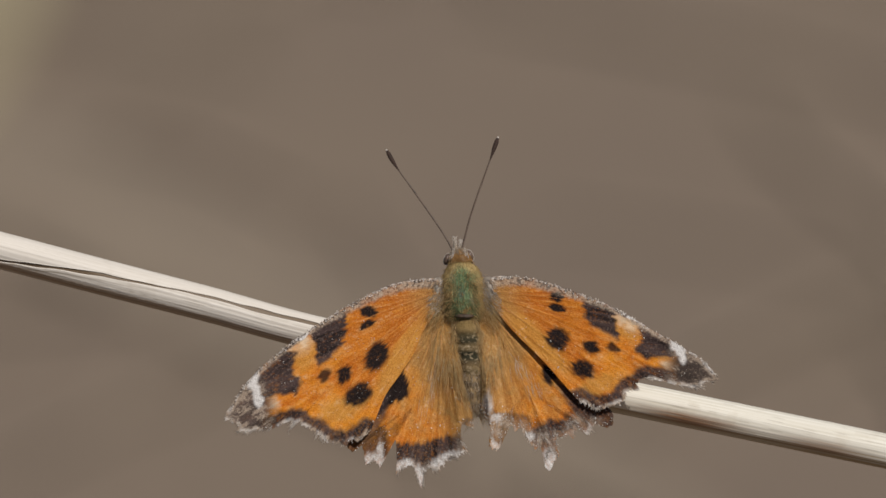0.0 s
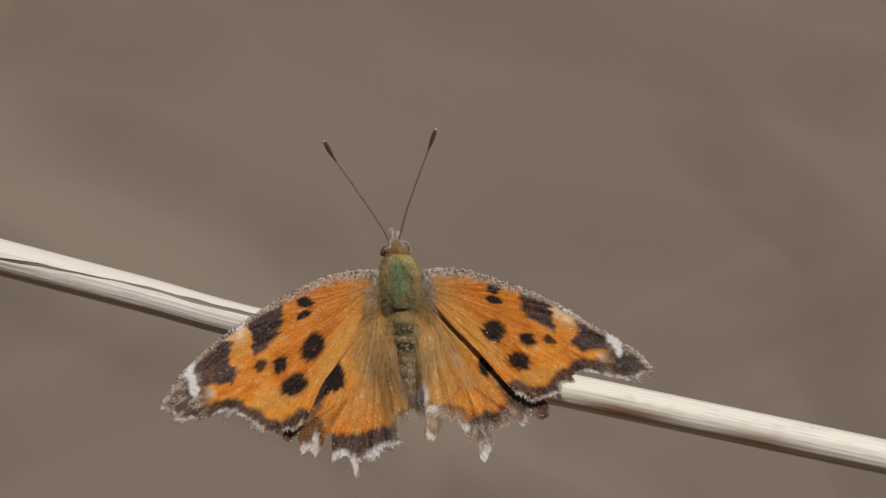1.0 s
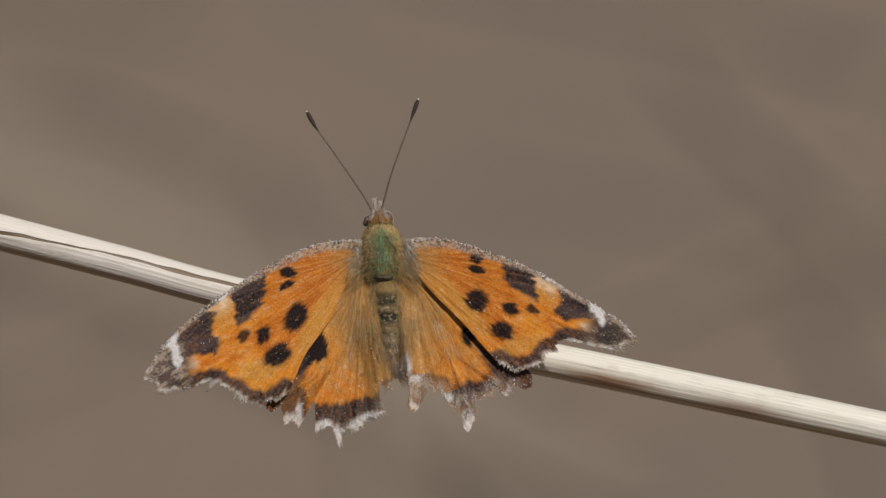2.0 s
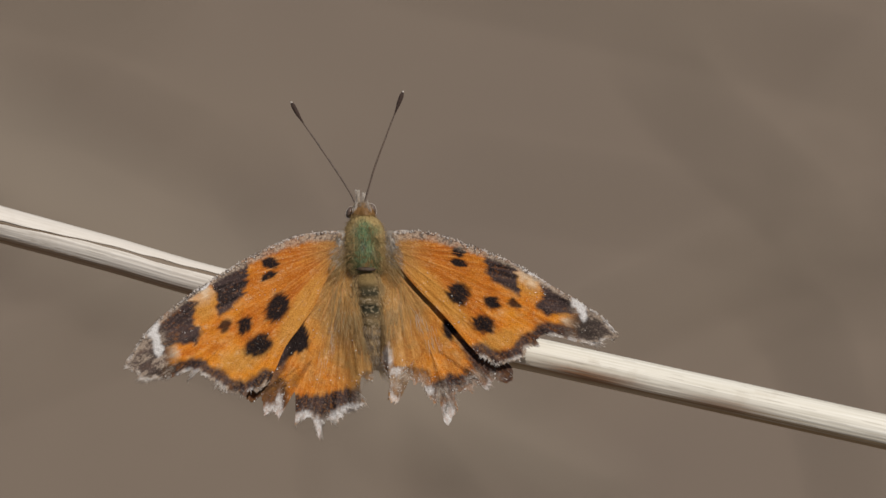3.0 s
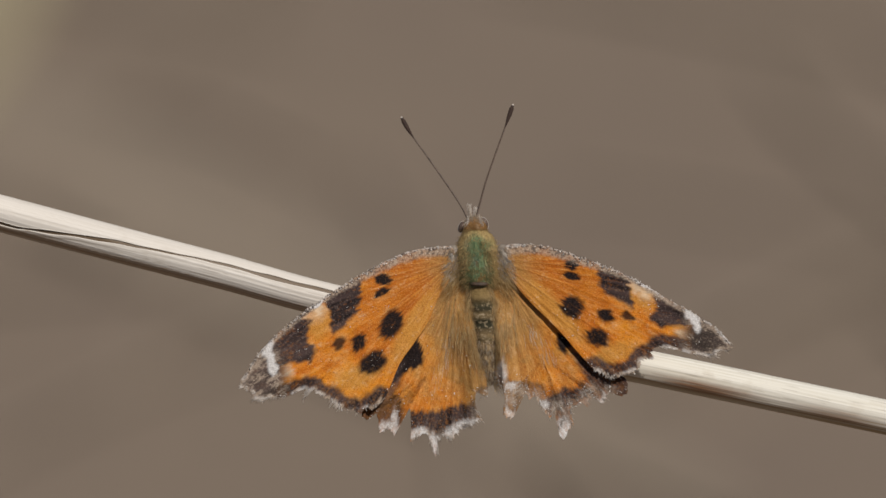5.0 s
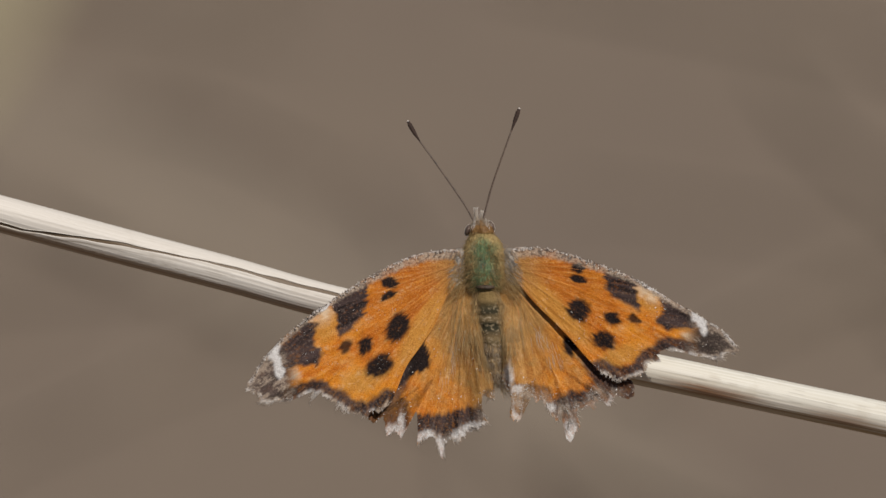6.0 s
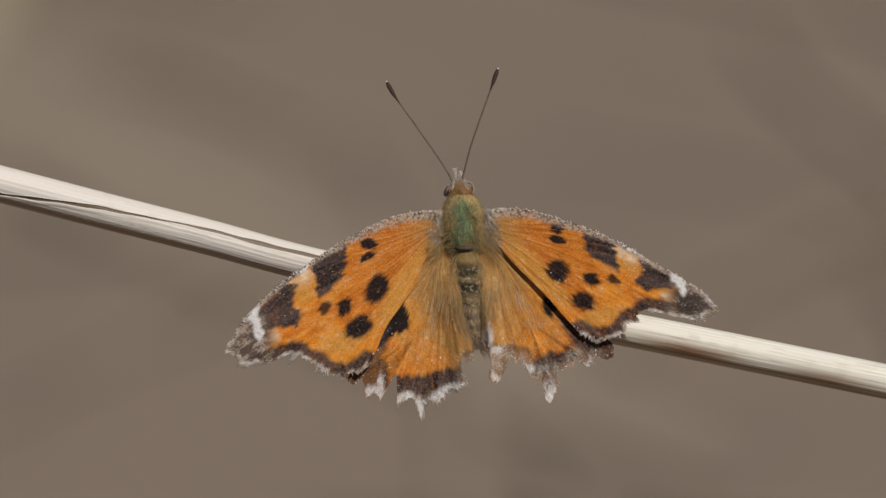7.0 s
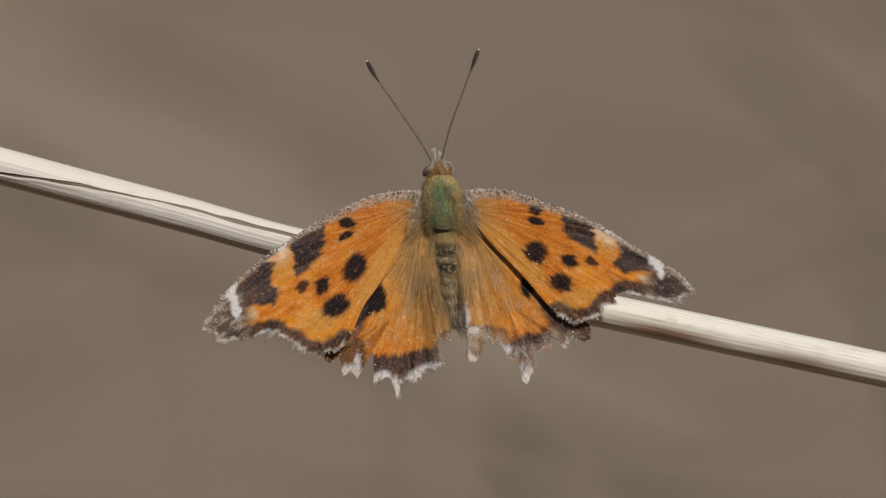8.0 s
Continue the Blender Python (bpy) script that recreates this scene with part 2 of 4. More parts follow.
# ---- mesh helpers ----
def mesh_part(name, verts, faces, mat, parent=None, label="", smooth=True, masks=None):
    me = bpy.data.meshes.new(name)
    me.from_pydata(verts, [], faces)
    me.materials.append(mat)
    me.polygons.foreach_set("use_smooth", [smooth] * len(me.polygons))
    for key, values in (masks or {}).items():
        me.attributes.new(key, "FLOAT", "POINT").data.foreach_set("value", np.asarray(values, dtype=np.float32))
    me.update()
    ob = new(name, me)
    if parent:
        ob.parent = parent
    if label:
        ob["label"] = label
    return ob


def lattice(p, seed=0):
    """Smooth noise between 0 and 1 at points p (n x 2)."""
    cell = np.floor(p).astype(np.int64)
    f = p - cell
    f = f * f * (3 - 2 * f)

    def value(i, j):
        h = (i * 374761393 + j * 668265263 + seed * 974711) & 0x7FFFFFFF
        h = ((h ^ (h >> 13)) * 1274126177) & 0x7FFFFFFF
        return ((h ^ (h >> 16)) & 0xFFFF) / 65535.0

    i, j = cell[:, 0], cell[:, 1]
    low = value(i, j) * (1 - f[:, 0]) + value(i + 1, j) * f[:, 0]
    high = value(i, j + 1) * (1 - f[:, 0]) + value(i + 1, j + 1) * f[:, 0]
    return low * (1 - f[:, 1]) + high * f[:, 1]


def cloud(p, scale, seed=0, octaves=3):
    total, size, weight = 0.0, 1.0, 0.0
    for k in range(octaves):
        total = total + size * lattice(p * scale * 2 ** k, seed + 17 * k)
        weight += size
        size *= 0.55
    return total / weight


def smoothstep(x, a, b):
    t = np.clip((x - a) / (b - a), 0, 1)
    return t * t * (3 - 2 * t)


def spline(points, count, closed=False):
    """Catmull-Rom curve through points, evenly spaced."""
    p = np.array(points, float)
    n = len(p)
    steps = 24
    out = []
    for i in range(n if closed else n - 1):
        if closed:
            a, b, c, d = p[i - 1], p[i], p[(i + 1) % n], p[(i + 2) % n]
        else:
            a, b, c, d = p[max(i - 1, 0)], p[i], p[i + 1], p[min(i + 2, n - 1)]
        t = np.linspace(0, 1, steps, endpoint=False)[:, None]
        out.append(0.5 * (2 * b + (c - a) * t + (2 * a - 5 * b + 4 * c - d) * t ** 2 + (3 * b - a - 3 * c + d) * t ** 3))
    out = np.vstack(out + [p[:1] if closed else p[-1:]])
    length = np.concatenate([[0], np.cumsum(np.linalg.norm(np.diff(out[:, :2], axis=0), axis=1) + 1e-9)])
    at = np.linspace(0, length[-1], count + 1 if closed else count)
    even = np.stack([np.interp(at, length, out[:, k]) for k in range(p.shape[1])], 1)
    return even[:-1] if closed else even


def tube(path, radii, sides=10, squash=1.0):
    """Vertices and faces of a round bar along path (n x 3), closed at its ends."""
    path = np.array(path, float)
    radii = np.broadcast_to(np.array(radii, float), (len(path),))
    along = np.gradient(path, axis=0)
    along /= np.linalg.norm(along, axis=1)[:, None] + 1e-12
    ref = np.array([0.0, 0.0, 1.0]) if abs(along[:, 2]).max() < 0.9 else np.array([1.0, 0.0, 0.0])
    side = np.cross(along, ref)
    side /= np.linalg.norm(side, axis=1)[:, None]
    top = np.cross(side, along)
    a = np.linspace(0, 2 * np.pi, sides, endpoint=False)
    rings = path[:, None] + radii[:, None, None] * (np.cos(a)[None, :, None] * side[:, None] + squash * np.sin(a)[None, :, None] * top[:, None])
    verts = rings.reshape(-1, 3).tolist()
    faces = [(i * sides + k, i * sides + (k + 1) % sides, (i + 1) * sides + (k + 1) % sides, (i + 1) * sides + k)
             for i in range(len(path) - 1) for k in range(sides)]
    faces.append(tuple(range(sides))[::-1])
    faces.append(tuple((len(path) - 1) * sides + k for k in range(sides)))
    return verts, faces


def join(pieces):
    verts, faces = [], []
    for v, f in pieces:
        o = len(verts)
        verts += list(v)
        faces += [tuple(o + i for i in face) for face in f]
    return verts, faces


def hairs(bases, ways, lengths, width, bend=0.25, seed=1):
    """Tapering three-sided hairs with a bend, as one set of vertices and faces."""
    rng = np.random.default_rng(seed)
    bases, ways = np.array(bases, float), np.array(ways, float)
    n = len(bases)
    ways = ways / np.linalg.norm(ways, axis=1)[:, None]
    lengths = np.broadcast_to(np.array(lengths, float), (n,))[:, None]
    across = np.cross(ways, rng.normal(size=(n, 3)))
    across /= np.linalg.norm(across, axis=1)[:, None]
    other = np.cross(ways, across)
    sag = rng.normal(size=(n, 3)) * bend * lengths
    verts = np.zeros((n, 7, 3))
    for k in range(3):
        a = 2 * np.pi * k / 3
        ring = np.cos(a) * across + np.sin(a) * other
        verts[:, k] = bases + ring * width
        verts[:, 3 + k] = bases + ways * lengths * 0.55 + sag * 0.3 + ring * width * 0.7
    verts[:, 6] = bases + ways * lengths + sag
    faces = []
    for i in range(n):
        o = 7 * i
        for k in range(3):
            l = (k + 1) % 3
            faces.append((o + k, o + l, o + 3 + l, o + 3 + k))
            faces.append((o + 3 + k, o + 3 + l, o + 6))
    return verts.reshape(-1, 3).tolist(), faces


LEAN_BACK = 0.30                  # the insect lies back: its head is farther from the lens than its tail


def scaled(verts):
    """Millimetres to metres, with the insect's lean."""
    v = np.array(verts, float)
    v[:, 2] -= LEAN_BACK * v[:, 1]
    return (v * MM).tolist()


# ---- ground ----
def ground():
    far, n = 2000.0, 60
    edge = np.sign(np.linspace(-1, 1, n)) * np.abs(np.linspace(-1, 1, n)) ** 5 * far
    verts = []
    for y in edge:
        for x in edge:
            r = math.hypot(x, y)
            z = 0.05 * noise.noise(Vector((x * 0.11, y * 0.11, 0))) if 4 < r < 300 else 0.0
            verts.append((x, y, z))
    faces = [(j * n + i, j * n + i + 1, (j + 1) * n + i + 1, (j + 1) * n + i) for j in range(n - 1) for i in range(n - 1)]
    ob = mesh_part("ground", verts, faces, EARTH)
    return tagged(ob, "dry brown earth strewn with dead grass, out of focus", "ground", kind="structure")


ground()


def litter(name, count, mat, label, middle, size, lean, lengths, seed):
    """Dead grass lying about: bent blades, folded along their length."""
    rng = np.random.default_rng(seed)
    verts, faces = [], []
    side = int(math.sqrt(count))
    for cell in range(side * side):
        u, v = (cell % side + rng.uniform()) / side * 2 - 1, (cell // side + rng.uniform()) / side * 2 - 1
        if rng.uniform() < (math.hypot(u, v) - 0.35) / 0.65:
            continue
        x, y = middle[0] + u * size[0], middle[1] + v * size[1]
        a = rng.normal() * lean[1] + lean[0]
        length = rng.uniform(*lengths)
        w = rng.uniform(0.0012, 0.003)
        rise = rng.uniform(0.0, 0.015)
        d, s = np.array([math.cos(a), math.sin(a)]), np.array([-math.sin(a), math.cos(a)])
        o = len(verts)
        for k in range(5):
            u = k / 4
            p = np.array([x, y]) + d * length * (u - 0.5) + s * length * 0.12 * math.sin(u * 3 + a)
            z = 0.0012 + length * rise * 0.5 * math.sin(u * math.pi) + 0.0006 * (k % 2)
            ww = w * (1 - 0.8 * abs(u - 0.4))
            verts += [(p[0] - s[0] * ww, p[1] - s[1] * ww, z), (p[0], p[1], z + 0.0009), (p[0] + s[0] * ww, p[1] + s[1] * ww, z)]
            if k:
                b = o + 3 * k
                faces += [(b - 3, b - 2, b + 1, b), (b - 2, b - 1, b + 2, b + 1)]
    return tagged(mesh_part(name, verts, faces, mat), label, "dead grass", kind="stuff")


litter("dead_grass", 3600, LITTER, "matted brown dead grass on the dry ground", (0.0, 0.7), (1.5, 1.5), (0.3, 1.2), (0.05, 0.22), 4)


def fallen_leaf(points, width, mat, label):
    """A dry reed leaf on the ground: a long blade with a keel, edges curled up a little."""
    path = spline(points, 60)
    along = np.gradient(path, axis=0)
    along /= np.linalg.norm(along, axis=1)[:, None]
    side = np.cross(along, np.array([0.0, 0.0, 1.0]))
    u = np.linspace(0, 1, 60)
    w = width * np.sin(np.pi * np.clip(u * 0.9 + 0.08, 0, 1)) ** 0.6
    rows = []
    for lift_, shift in ((0.0, 0.0), (-0.0006, 0.0)):
        for k, h in ((-1, 0.0003), (-0.5, 0.0006), (0, 0.0001), (0.5, 0.0006), (1, 0.0003)):
            rows.append(path + side * (k * w)[:, None] + np.array([0, 0, h + lift_]))
    verts = np.stack(rows, 1).reshape(-1, 3)
    faces = []
    for i in range(59):
        a, b = i * 10, (i + 1) * 10
        for k in range(4):
            faces.append((a + k, a + k + 1, b + k + 1, b + k))
            faces.append((b + 5 + k, b + 6 + k, a + 6 + k, a + 5 + k))
        faces += [(a, b, b + 5, a + 5), (a + 4, a + 9, b + 9, b + 4)]
    leaf = tagged(mesh_part("fallen_leaf", verts.tolist(), faces, mat), label, "leaf", group="fallen leaves")
    v, f = tube(path + np.array([0, 0, 0.0003]), np.interp(u, [0, 1], [0.0007, 0.0002]), 8)
    mesh_part("midrib", v, f, PALE_LITTER, leaf)
    return leaf


fallen_leaf([(-0.19, 0.842, 0.0014), (-0.11, 0.752, 0.0016), (-0.069, 0.704, 0.0016), (-0.030, 0.658, 0.0016), (0.0, 0.622, 0.0016), (0.035, 0.578, 0.0014)], 0.0155, PALE_LITTER, "pale dry reed leaf lying on the ground")
fallen_leaf([(-0.079, 0.70, 0.0036), (-0.073, 0.74, 0.0038), (-0.065, 0.79, 0.0038), (-0.055, 0.85, 0.0036)], 0.009, OLIVE_LITTER, "faded olive reed leaf lying on the ground")


# ---- reed stalk ----
def stalk_centre():
    """Centre line of the stalk, in metres from the butterfly's middle: right, up, back."""
    seen = [(-43.3, 7.0), (-34.0, 4.5), (-24.0, 1.85), (-14.5, -0.80), (0.0, -4.05), (16.2, -7.45), (27.8, -9.93), (39.3, -12.40)]
    pts = [(x, y, -5.2) for x, y in seen]
    near = [PERCH + (RIGHT * x + UP * y + BACK * z) * MM for x, y, z in pts]
    tip = near[0] + Vector((-0.16, 0.010, 0.043))
    mid = near[0] + Vector((-0.05, 0.003, 0.0138))
    out = near[-1]
    root = [out + Vector((0.06, 0.0, -0.016)), out + Vector((0.16, 0.005, -0.055)),
            out + Vector((0.25, 0.01, -0.14)), Vector((out.x + 0.30, out.y + 0.015, -0.02))]
    before = [near[0] + Vector((-0.028, 0.0017, 0.0077)), near[0] + Vector((-0.011, 0.00066, 0.00304))]
    after = [out + Vector((0.012, 0.0, -0.0029)), out + Vector((0.030, 0.0, -0.0074))]
    return [tip, mid] + before + near + after + root


CENTRE = spline([tuple(v) for v in stalk_centre()], 1400)
CENTRE_X = CENTRE[:, 0]


def stalk_frame():
    along = np.gradient(CENTRE, axis=0)
    along /= np.linalg.norm(along, axis=1)[:, None]
    back = np.array(BACK)
    side = np.cross(back[None, :], along)       # upwards in view
    side /= np.linalg.norm(side, axis=1)[:, None]
    front = np.cross(along, side)
    return along, side, front


def reed_stalk():
    thing = new("reed_stalk")
    thing.location = Vector(CENTRE[-1])
    tagged(thing, "bleached dry reed stalk with a split papery sheath", "reed stalk")
    base = np.array(thing.location)
    along, side, front = stalk_frame()
    n = len(CENTRE)
    reach = np.concatenate([[0], np.cumsum(np.linalg.norm(np.diff(CENTRE, axis=0), axis=1))])

    def shell(first, last, radius, sides, gap=None, depth=0.00012):
        """A tube, or with a gap (angle and half-width along it) a slit sheath with thickness."""
        verts, fibre, marks, rusts, cuts, faces = [], [], [], [], [], []
        idx = np.arange(first, last)
        for r_off in ((0.0,) if gap is None else (0.0, -depth)):
            for i in idx:
                if gap is None:
                    a = np.linspace(0, 2 * np.pi, sides, endpoint=False)
                else:
                    mid, half = gap(CENTRE_X[i])
                    a = np.linspace(mid + half, mid + 2 * np.pi - half, sides)
                cells = np.stack([a * 26, np.full(sides, reach[i] * 130)], 1)
                f = cloud(cells, 1.0, 5, 3)
                lobes = 0.5 + 0.5 * np.sin(a * 23 + 2.0 * np.sin(reach[i] * 30))
                r = radius(CENTRE_X[i]) + r_off + 0.000012 * lobes + 0.00004 * (f - 0.5)
                p = CENTRE[i] - base + r[:, None] * (np.cos(a)[:, None] * side[i] + np.sin(a)[:, None] * front[i])
                verts.append(p)
                fibre.append(0.85 * f + 0.15 * lobes)
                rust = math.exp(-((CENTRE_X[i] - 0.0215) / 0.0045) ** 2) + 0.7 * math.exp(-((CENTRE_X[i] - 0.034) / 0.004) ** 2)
                mottle = cloud(np.stack([a * 24, np.full(sides, reach[i] * 60)], 1), 1.0, 78, 2)
                # band round the underside: brown streaks with painted shade
                under = smoothstep(a + 0.5 * (mottle - 0.5), 2.15, 2.35) * (a < 4.2)
                tick = cloud(np.stack([a * 34, np.full(sides, reach[i] * 320)], 1), 1.0, 33, 2)
                cut = 0.3 * smoothstep(tick, 0.72, 0.80) * (a < 2.2)
                if gap is None:
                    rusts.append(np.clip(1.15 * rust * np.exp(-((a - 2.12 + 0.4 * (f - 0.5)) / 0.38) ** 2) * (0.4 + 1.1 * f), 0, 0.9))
                    # brown core under the sheath, darkened to give the slit its shade
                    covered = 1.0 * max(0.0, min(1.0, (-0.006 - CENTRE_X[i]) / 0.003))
                    marks.append(np.clip(0.9 * under * (0.4 + mottle), 0, 1))
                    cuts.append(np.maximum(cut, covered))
                else:
                    rusts.append(np.zeros(sides))
                    # a fold drawn only as a dark line, its shade in the colour
                    fold = mid + 0.30 + 0.03 * math.sin(CENTRE_X[i] * 700)
                    crease_shade = 0.8 * math.exp(-((CENTRE_X[i] + 0.041) / 0.009) ** 2) * np.exp(-((a - fold) / 0.045) ** 2)
                    cuts.append(np.maximum(cut, crease_shade))
                    marks.append(np.clip(under * (0.45 + 0.7 * mottle), 0, 1))
        m = len(idx)
        wrap = sides if gap is None else sides - 1
        for layer in range(1 if gap is None else 2):
            o = layer * m * sides
            for i in range(m - 1):
                for k in range(wrap):
                    q = (o + i * sides + k, o + i * sides + (k + 1) % sides, o + (i + 1) * sides + (k + 1) % sides, o + (i + 1) * sides + k)
                    faces.append(q if layer == 0 else q[::-1])
        if gap is not None:
            o = m * sides
            for i in range(m - 1):
                for k in (0, sides - 1):
                    faces.append((i * sides + k, (i + 1) * sides + k, o + (i + 1) * sides + k, o + i * sides + k))
            for i in (0, m - 1):
                for k in range(sides - 1):
                    faces.append((i * sides + k, i * sides + k + 1, o + i * sides + k + 1, o + i * sides + k))
        else:
            faces.append(tuple(range(sides)))
            faces.append(tuple((m - 1) * sides + k for k in range(sides)))
        return np.vstack(verts).tolist(), faces, {"fibre": np.concatenate(fibre), "stain_shade": np.concatenate(marks), "rust": np.concatenate(rusts), "scratch_shade": np.concatenate(cuts)}

    def core(x):
        return 0.00150 + 0.00012 * min(1.0, max(0.0, (x + 0.012) / 0.02)) + 0.00009 * min(1.0, max(0.0, -(x + 0.008) / 0.02))

    def wrap(x):
        return 0.00160 + 0.00012 * min(1.0, max(0.0, -(x + 0.012) / 0.03))

    def slit(x):
        """The split winds round the sheath from the front below to the top."""
        angle = np.interp(x, [-0.2, -0.0433, -0.034, -0.024, -0.0145, 0.0], [2.6, 2.1, 1.43, 1.14, 1.04, 0.95]) + 0.018 * math.sin(x * 540) + 0.010 * math.sin(x * 1700)
        half = 0.055 + 0.085 * math.exp(-((x + 0.018) / 0.005) ** 2) + 0.018 * math.sin(x * 900 + 2 * math.sin(x * 310)) + 0.04 * min(1.0, max(0.0, -(x + 0.026) / 0.008))
        return angle, half

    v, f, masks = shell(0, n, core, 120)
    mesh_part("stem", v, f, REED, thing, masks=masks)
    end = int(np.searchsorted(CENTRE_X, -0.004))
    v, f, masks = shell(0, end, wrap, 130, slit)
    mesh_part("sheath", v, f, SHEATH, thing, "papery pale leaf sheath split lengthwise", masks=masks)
    return thing


reed_stalk()


# ---- butterfly ----
butterfly = new("butterfly")
butterfly.matrix_basis = pose(*PERCH, rx=90 - TILT)
tagged(butterfly, "ragged orange butterfly with dark spots basking on a reed stalk", "butterfly")


def ellipse_mask(p, spots, soft=0.35):
    out = np.zeros(len(p))
    for x, y, rx, ry, turn in spots:
        c, s = math.cos(radians(turn)), math.sin(radians(turn))
        d = p - np.array([x, y])
        a, b = (d[:, 0] * c + d[:, 1] * s) / rx, (-d[:, 0] * s + d[:, 1] * c) / ry
        r = np.sqrt(a * a + b * b)
        out = np.maximum(out, 1 - smoothstep(r, 1 - soft * 0.5, 1 + soft))
    return out


def polygon_distance(p, poly):
    """Distance to a polygon's edge, negative inside."""
    poly = np.array(poly)
    best = np.full(len(p), 1e9)
    inside = np.zeros(len(p), bool)
    for a, b in zip(poly, np.roll(poly, -1, axis=0)):
        e, d = b - a, p - a
        t = np.clip((d @ e) / (e @ e), 0, 1)
        best = np.minimum(best, np.linalg.norm(d - t[:, None] * e, axis=1))
        crosses = (a[1] > p[:, 1]) != (b[1] > p[:, 1])
        if abs(b[1] - a[1]) > 1e-9:
            inside ^= crosses & (p[:, 0] < (b[0] - a[0]) * (p[:, 1] - a[1]) / (b[1] - a[1]) + a[0])
    return np.where(inside, -best, best)


def near_line(p, line):
    best = np.full(len(p), 1e9)
    line = np.array(line)
    for a, b in zip(line[:-1], line[1:]):
        e, d = b - a, p - a
        t = np.clip((d @ e) / (e @ e + 1e-12), 0, 1)
        best = np.minimum(best, np.linalg.norm(d - t[:, None] * e, axis=1))
    return best


def wing(name, label, border, root, centre, lift, paint, veins, seed, count=1120, rings=72):
    """A wing in the butterfly's millimetres. border: x, y and raggedness; lift(p) its height; paint(p, ...) its pigment
    and shade masks.
    """
    edge3 = spline(border, count, closed=True)
    rag = np.clip(edge3[:, 2], 0, 1)
    edge = edge3[:, :2]
    s = np.arange(count) * 0.185
    jag = cloud(np.stack([s, s * 0 + seed], 1), 1.0, seed, 2) - 0.5
    bite = np.maximum(0, cloud(np.stack([s * 0.22, s * 0 + 3], 1), 1.0, seed + 5, 2) - 0.62) * 3.0
    outward = edge - np.array(centre)
    outward /= np.linalg.norm(outward, axis=1)[:, None]
    teeth = np.maximum(0, cloud(np.stack([s * 3.1, s * 0 + 5], 1), 1.0, seed + 6, 2) - 0.42) * smoothstep(cloud(np.stack([s * 0.3, s * 0 + 7], 1), 1.0, seed + 7, 2), 0.25, 0.6)
    edge = edge + outward * (rag * (jag * 0.85 - bite * 0.8) + np.minimum(rag * 1.9, 1.05) * teeth)[:, None]
    levels = np.linspace(0, 1, rings + 1)[1:] ** 0.8
    c = np.array(centre)
    grid = c + levels[:, None, None] * (edge - c)[None]
    p = np.vstack([c[None], grid.reshape(-1, 2)])
    root = np.array(root)
    d = p - root
    radius, angle = np.linalg.norm(d, axis=1), np.arctan2(d[:, 1], d[:, 0])
    streak = cloud(np.stack([angle * 26, radius * 0.25], 1), 1.0, seed + 9, 3)
    vein = np.full(len(p), 9.0)
    for line in veins:
        vein = np.minimum(vein, near_line(p, spline(line, 24)))
    ridge = np.exp(-(vein / 0.13) ** 2)


    def height(q):
        d = q - root
        lines = cloud(np.stack([np.arctan2(d[:, 1], d[:, 0]) * 26, np.linalg.norm(d, axis=1) * 0.25], 1), 1.0, seed + 9, 3)
        return lift(q) + 0.16 * (cloud(q, 0.8, seed + 2, 2) - 0.5) + 0.05 * (lines - 0.5)

    z = height(p) + ridge * 0.03 + 0.02 * np.cos(np.clip(vein, 0, 1.6) * 2)
    margin_pts = edge[rag > 0.3]
    margin = near_line(p, margin_pts[::3])
    masks = paint(p, margin, radius, angle, streak, seed)
    # vein ridges: highlight on top and shade beside, put into the tone
    masks["streak"] = np.clip(0.5 + 0.85 * (streak - 0.5) + 0.18 * np.exp(-(vein / 0.055) ** 2) - 0.12 * np.exp(-((vein - 0.17) / 0.08) ** 2), 0, 1)
    masks["rows"] = cloud(np.stack([angle * 55, radius * 0.9], 1), 1.0, seed + 61, 2)
    top = np.column_stack([p, z])
    thick = 0.035
    under = top - np.array([0, 0, thick])
    verts = scaled(np.vstack([top, under]))
    faces, n0 = [], len(p)
    for k in range(count):
        l = (k + 1) % count
        faces.append((0, 1 + k, 1 + l))
        faces.append((n0, n0 + 1 + l, n0 + 1 + k))
    q = np.arange(count)
    r = (q + 1) % count
    for i in range(rings - 1):
        a, b = 1 + i * count, 1 + (i + 1) * count
        block = np.stack([a + q, b + q, b + r, a + r], 1)
        faces += [tuple(t) for t in block.tolist()]
        faces += [tuple(t) for t in (block[:, ::-1] + n0).tolist()]
    o = 1 + (rings - 1) * count
    faces += [tuple(t) for t in np.stack([o + q, n0 + o + q, n0 + o + r, o + r], 1).tolist()]
    ob = mesh_part(name, verts, faces, WING, butterfly, label,
                   masks={key: np.concatenate([v, v]) for key, v in masks.items()})
    for line in veins[::2]:
        flat = spline(line, 60)[3:40]
        v, f = tube(np.column_stack([flat, height(flat) + 0.03]), np.linspace(0.034, 0.012, len(flat)), 6)
        mesh_part("vein", scaled(v), f, VEIN, ob)
    # fringe of scales along the worn margin
    rng = np.random.default_rng(seed)
    clump = cloud(np.stack([s * 0.5, s * 0 + 9], 1), 1.0, seed + 8, 2)
    pick = rng.choice(np.nonzero((rag > 0.3) & (clump > 0.50))[0], 130)
    base = np.column_stack([edge[pick], lift(edge[pick]) + 0.05])
    base[:, :2] -= outward[pick] * rng.uniform(0.0, 0.35, (len(pick), 1))
    way = np.column_stack([outward[pick] + rng.normal(size=(len(pick), 2)) * 0.35, rng.normal(size=len(pick)) * 0.12])
    base[:, 2] -= 0.05
    v, f = hairs(base, way, rng.uniform(0.15, 0.5, len(pick)) * (0.4 + 1.5 * rag[pick]), 0.042, 0.08, seed)
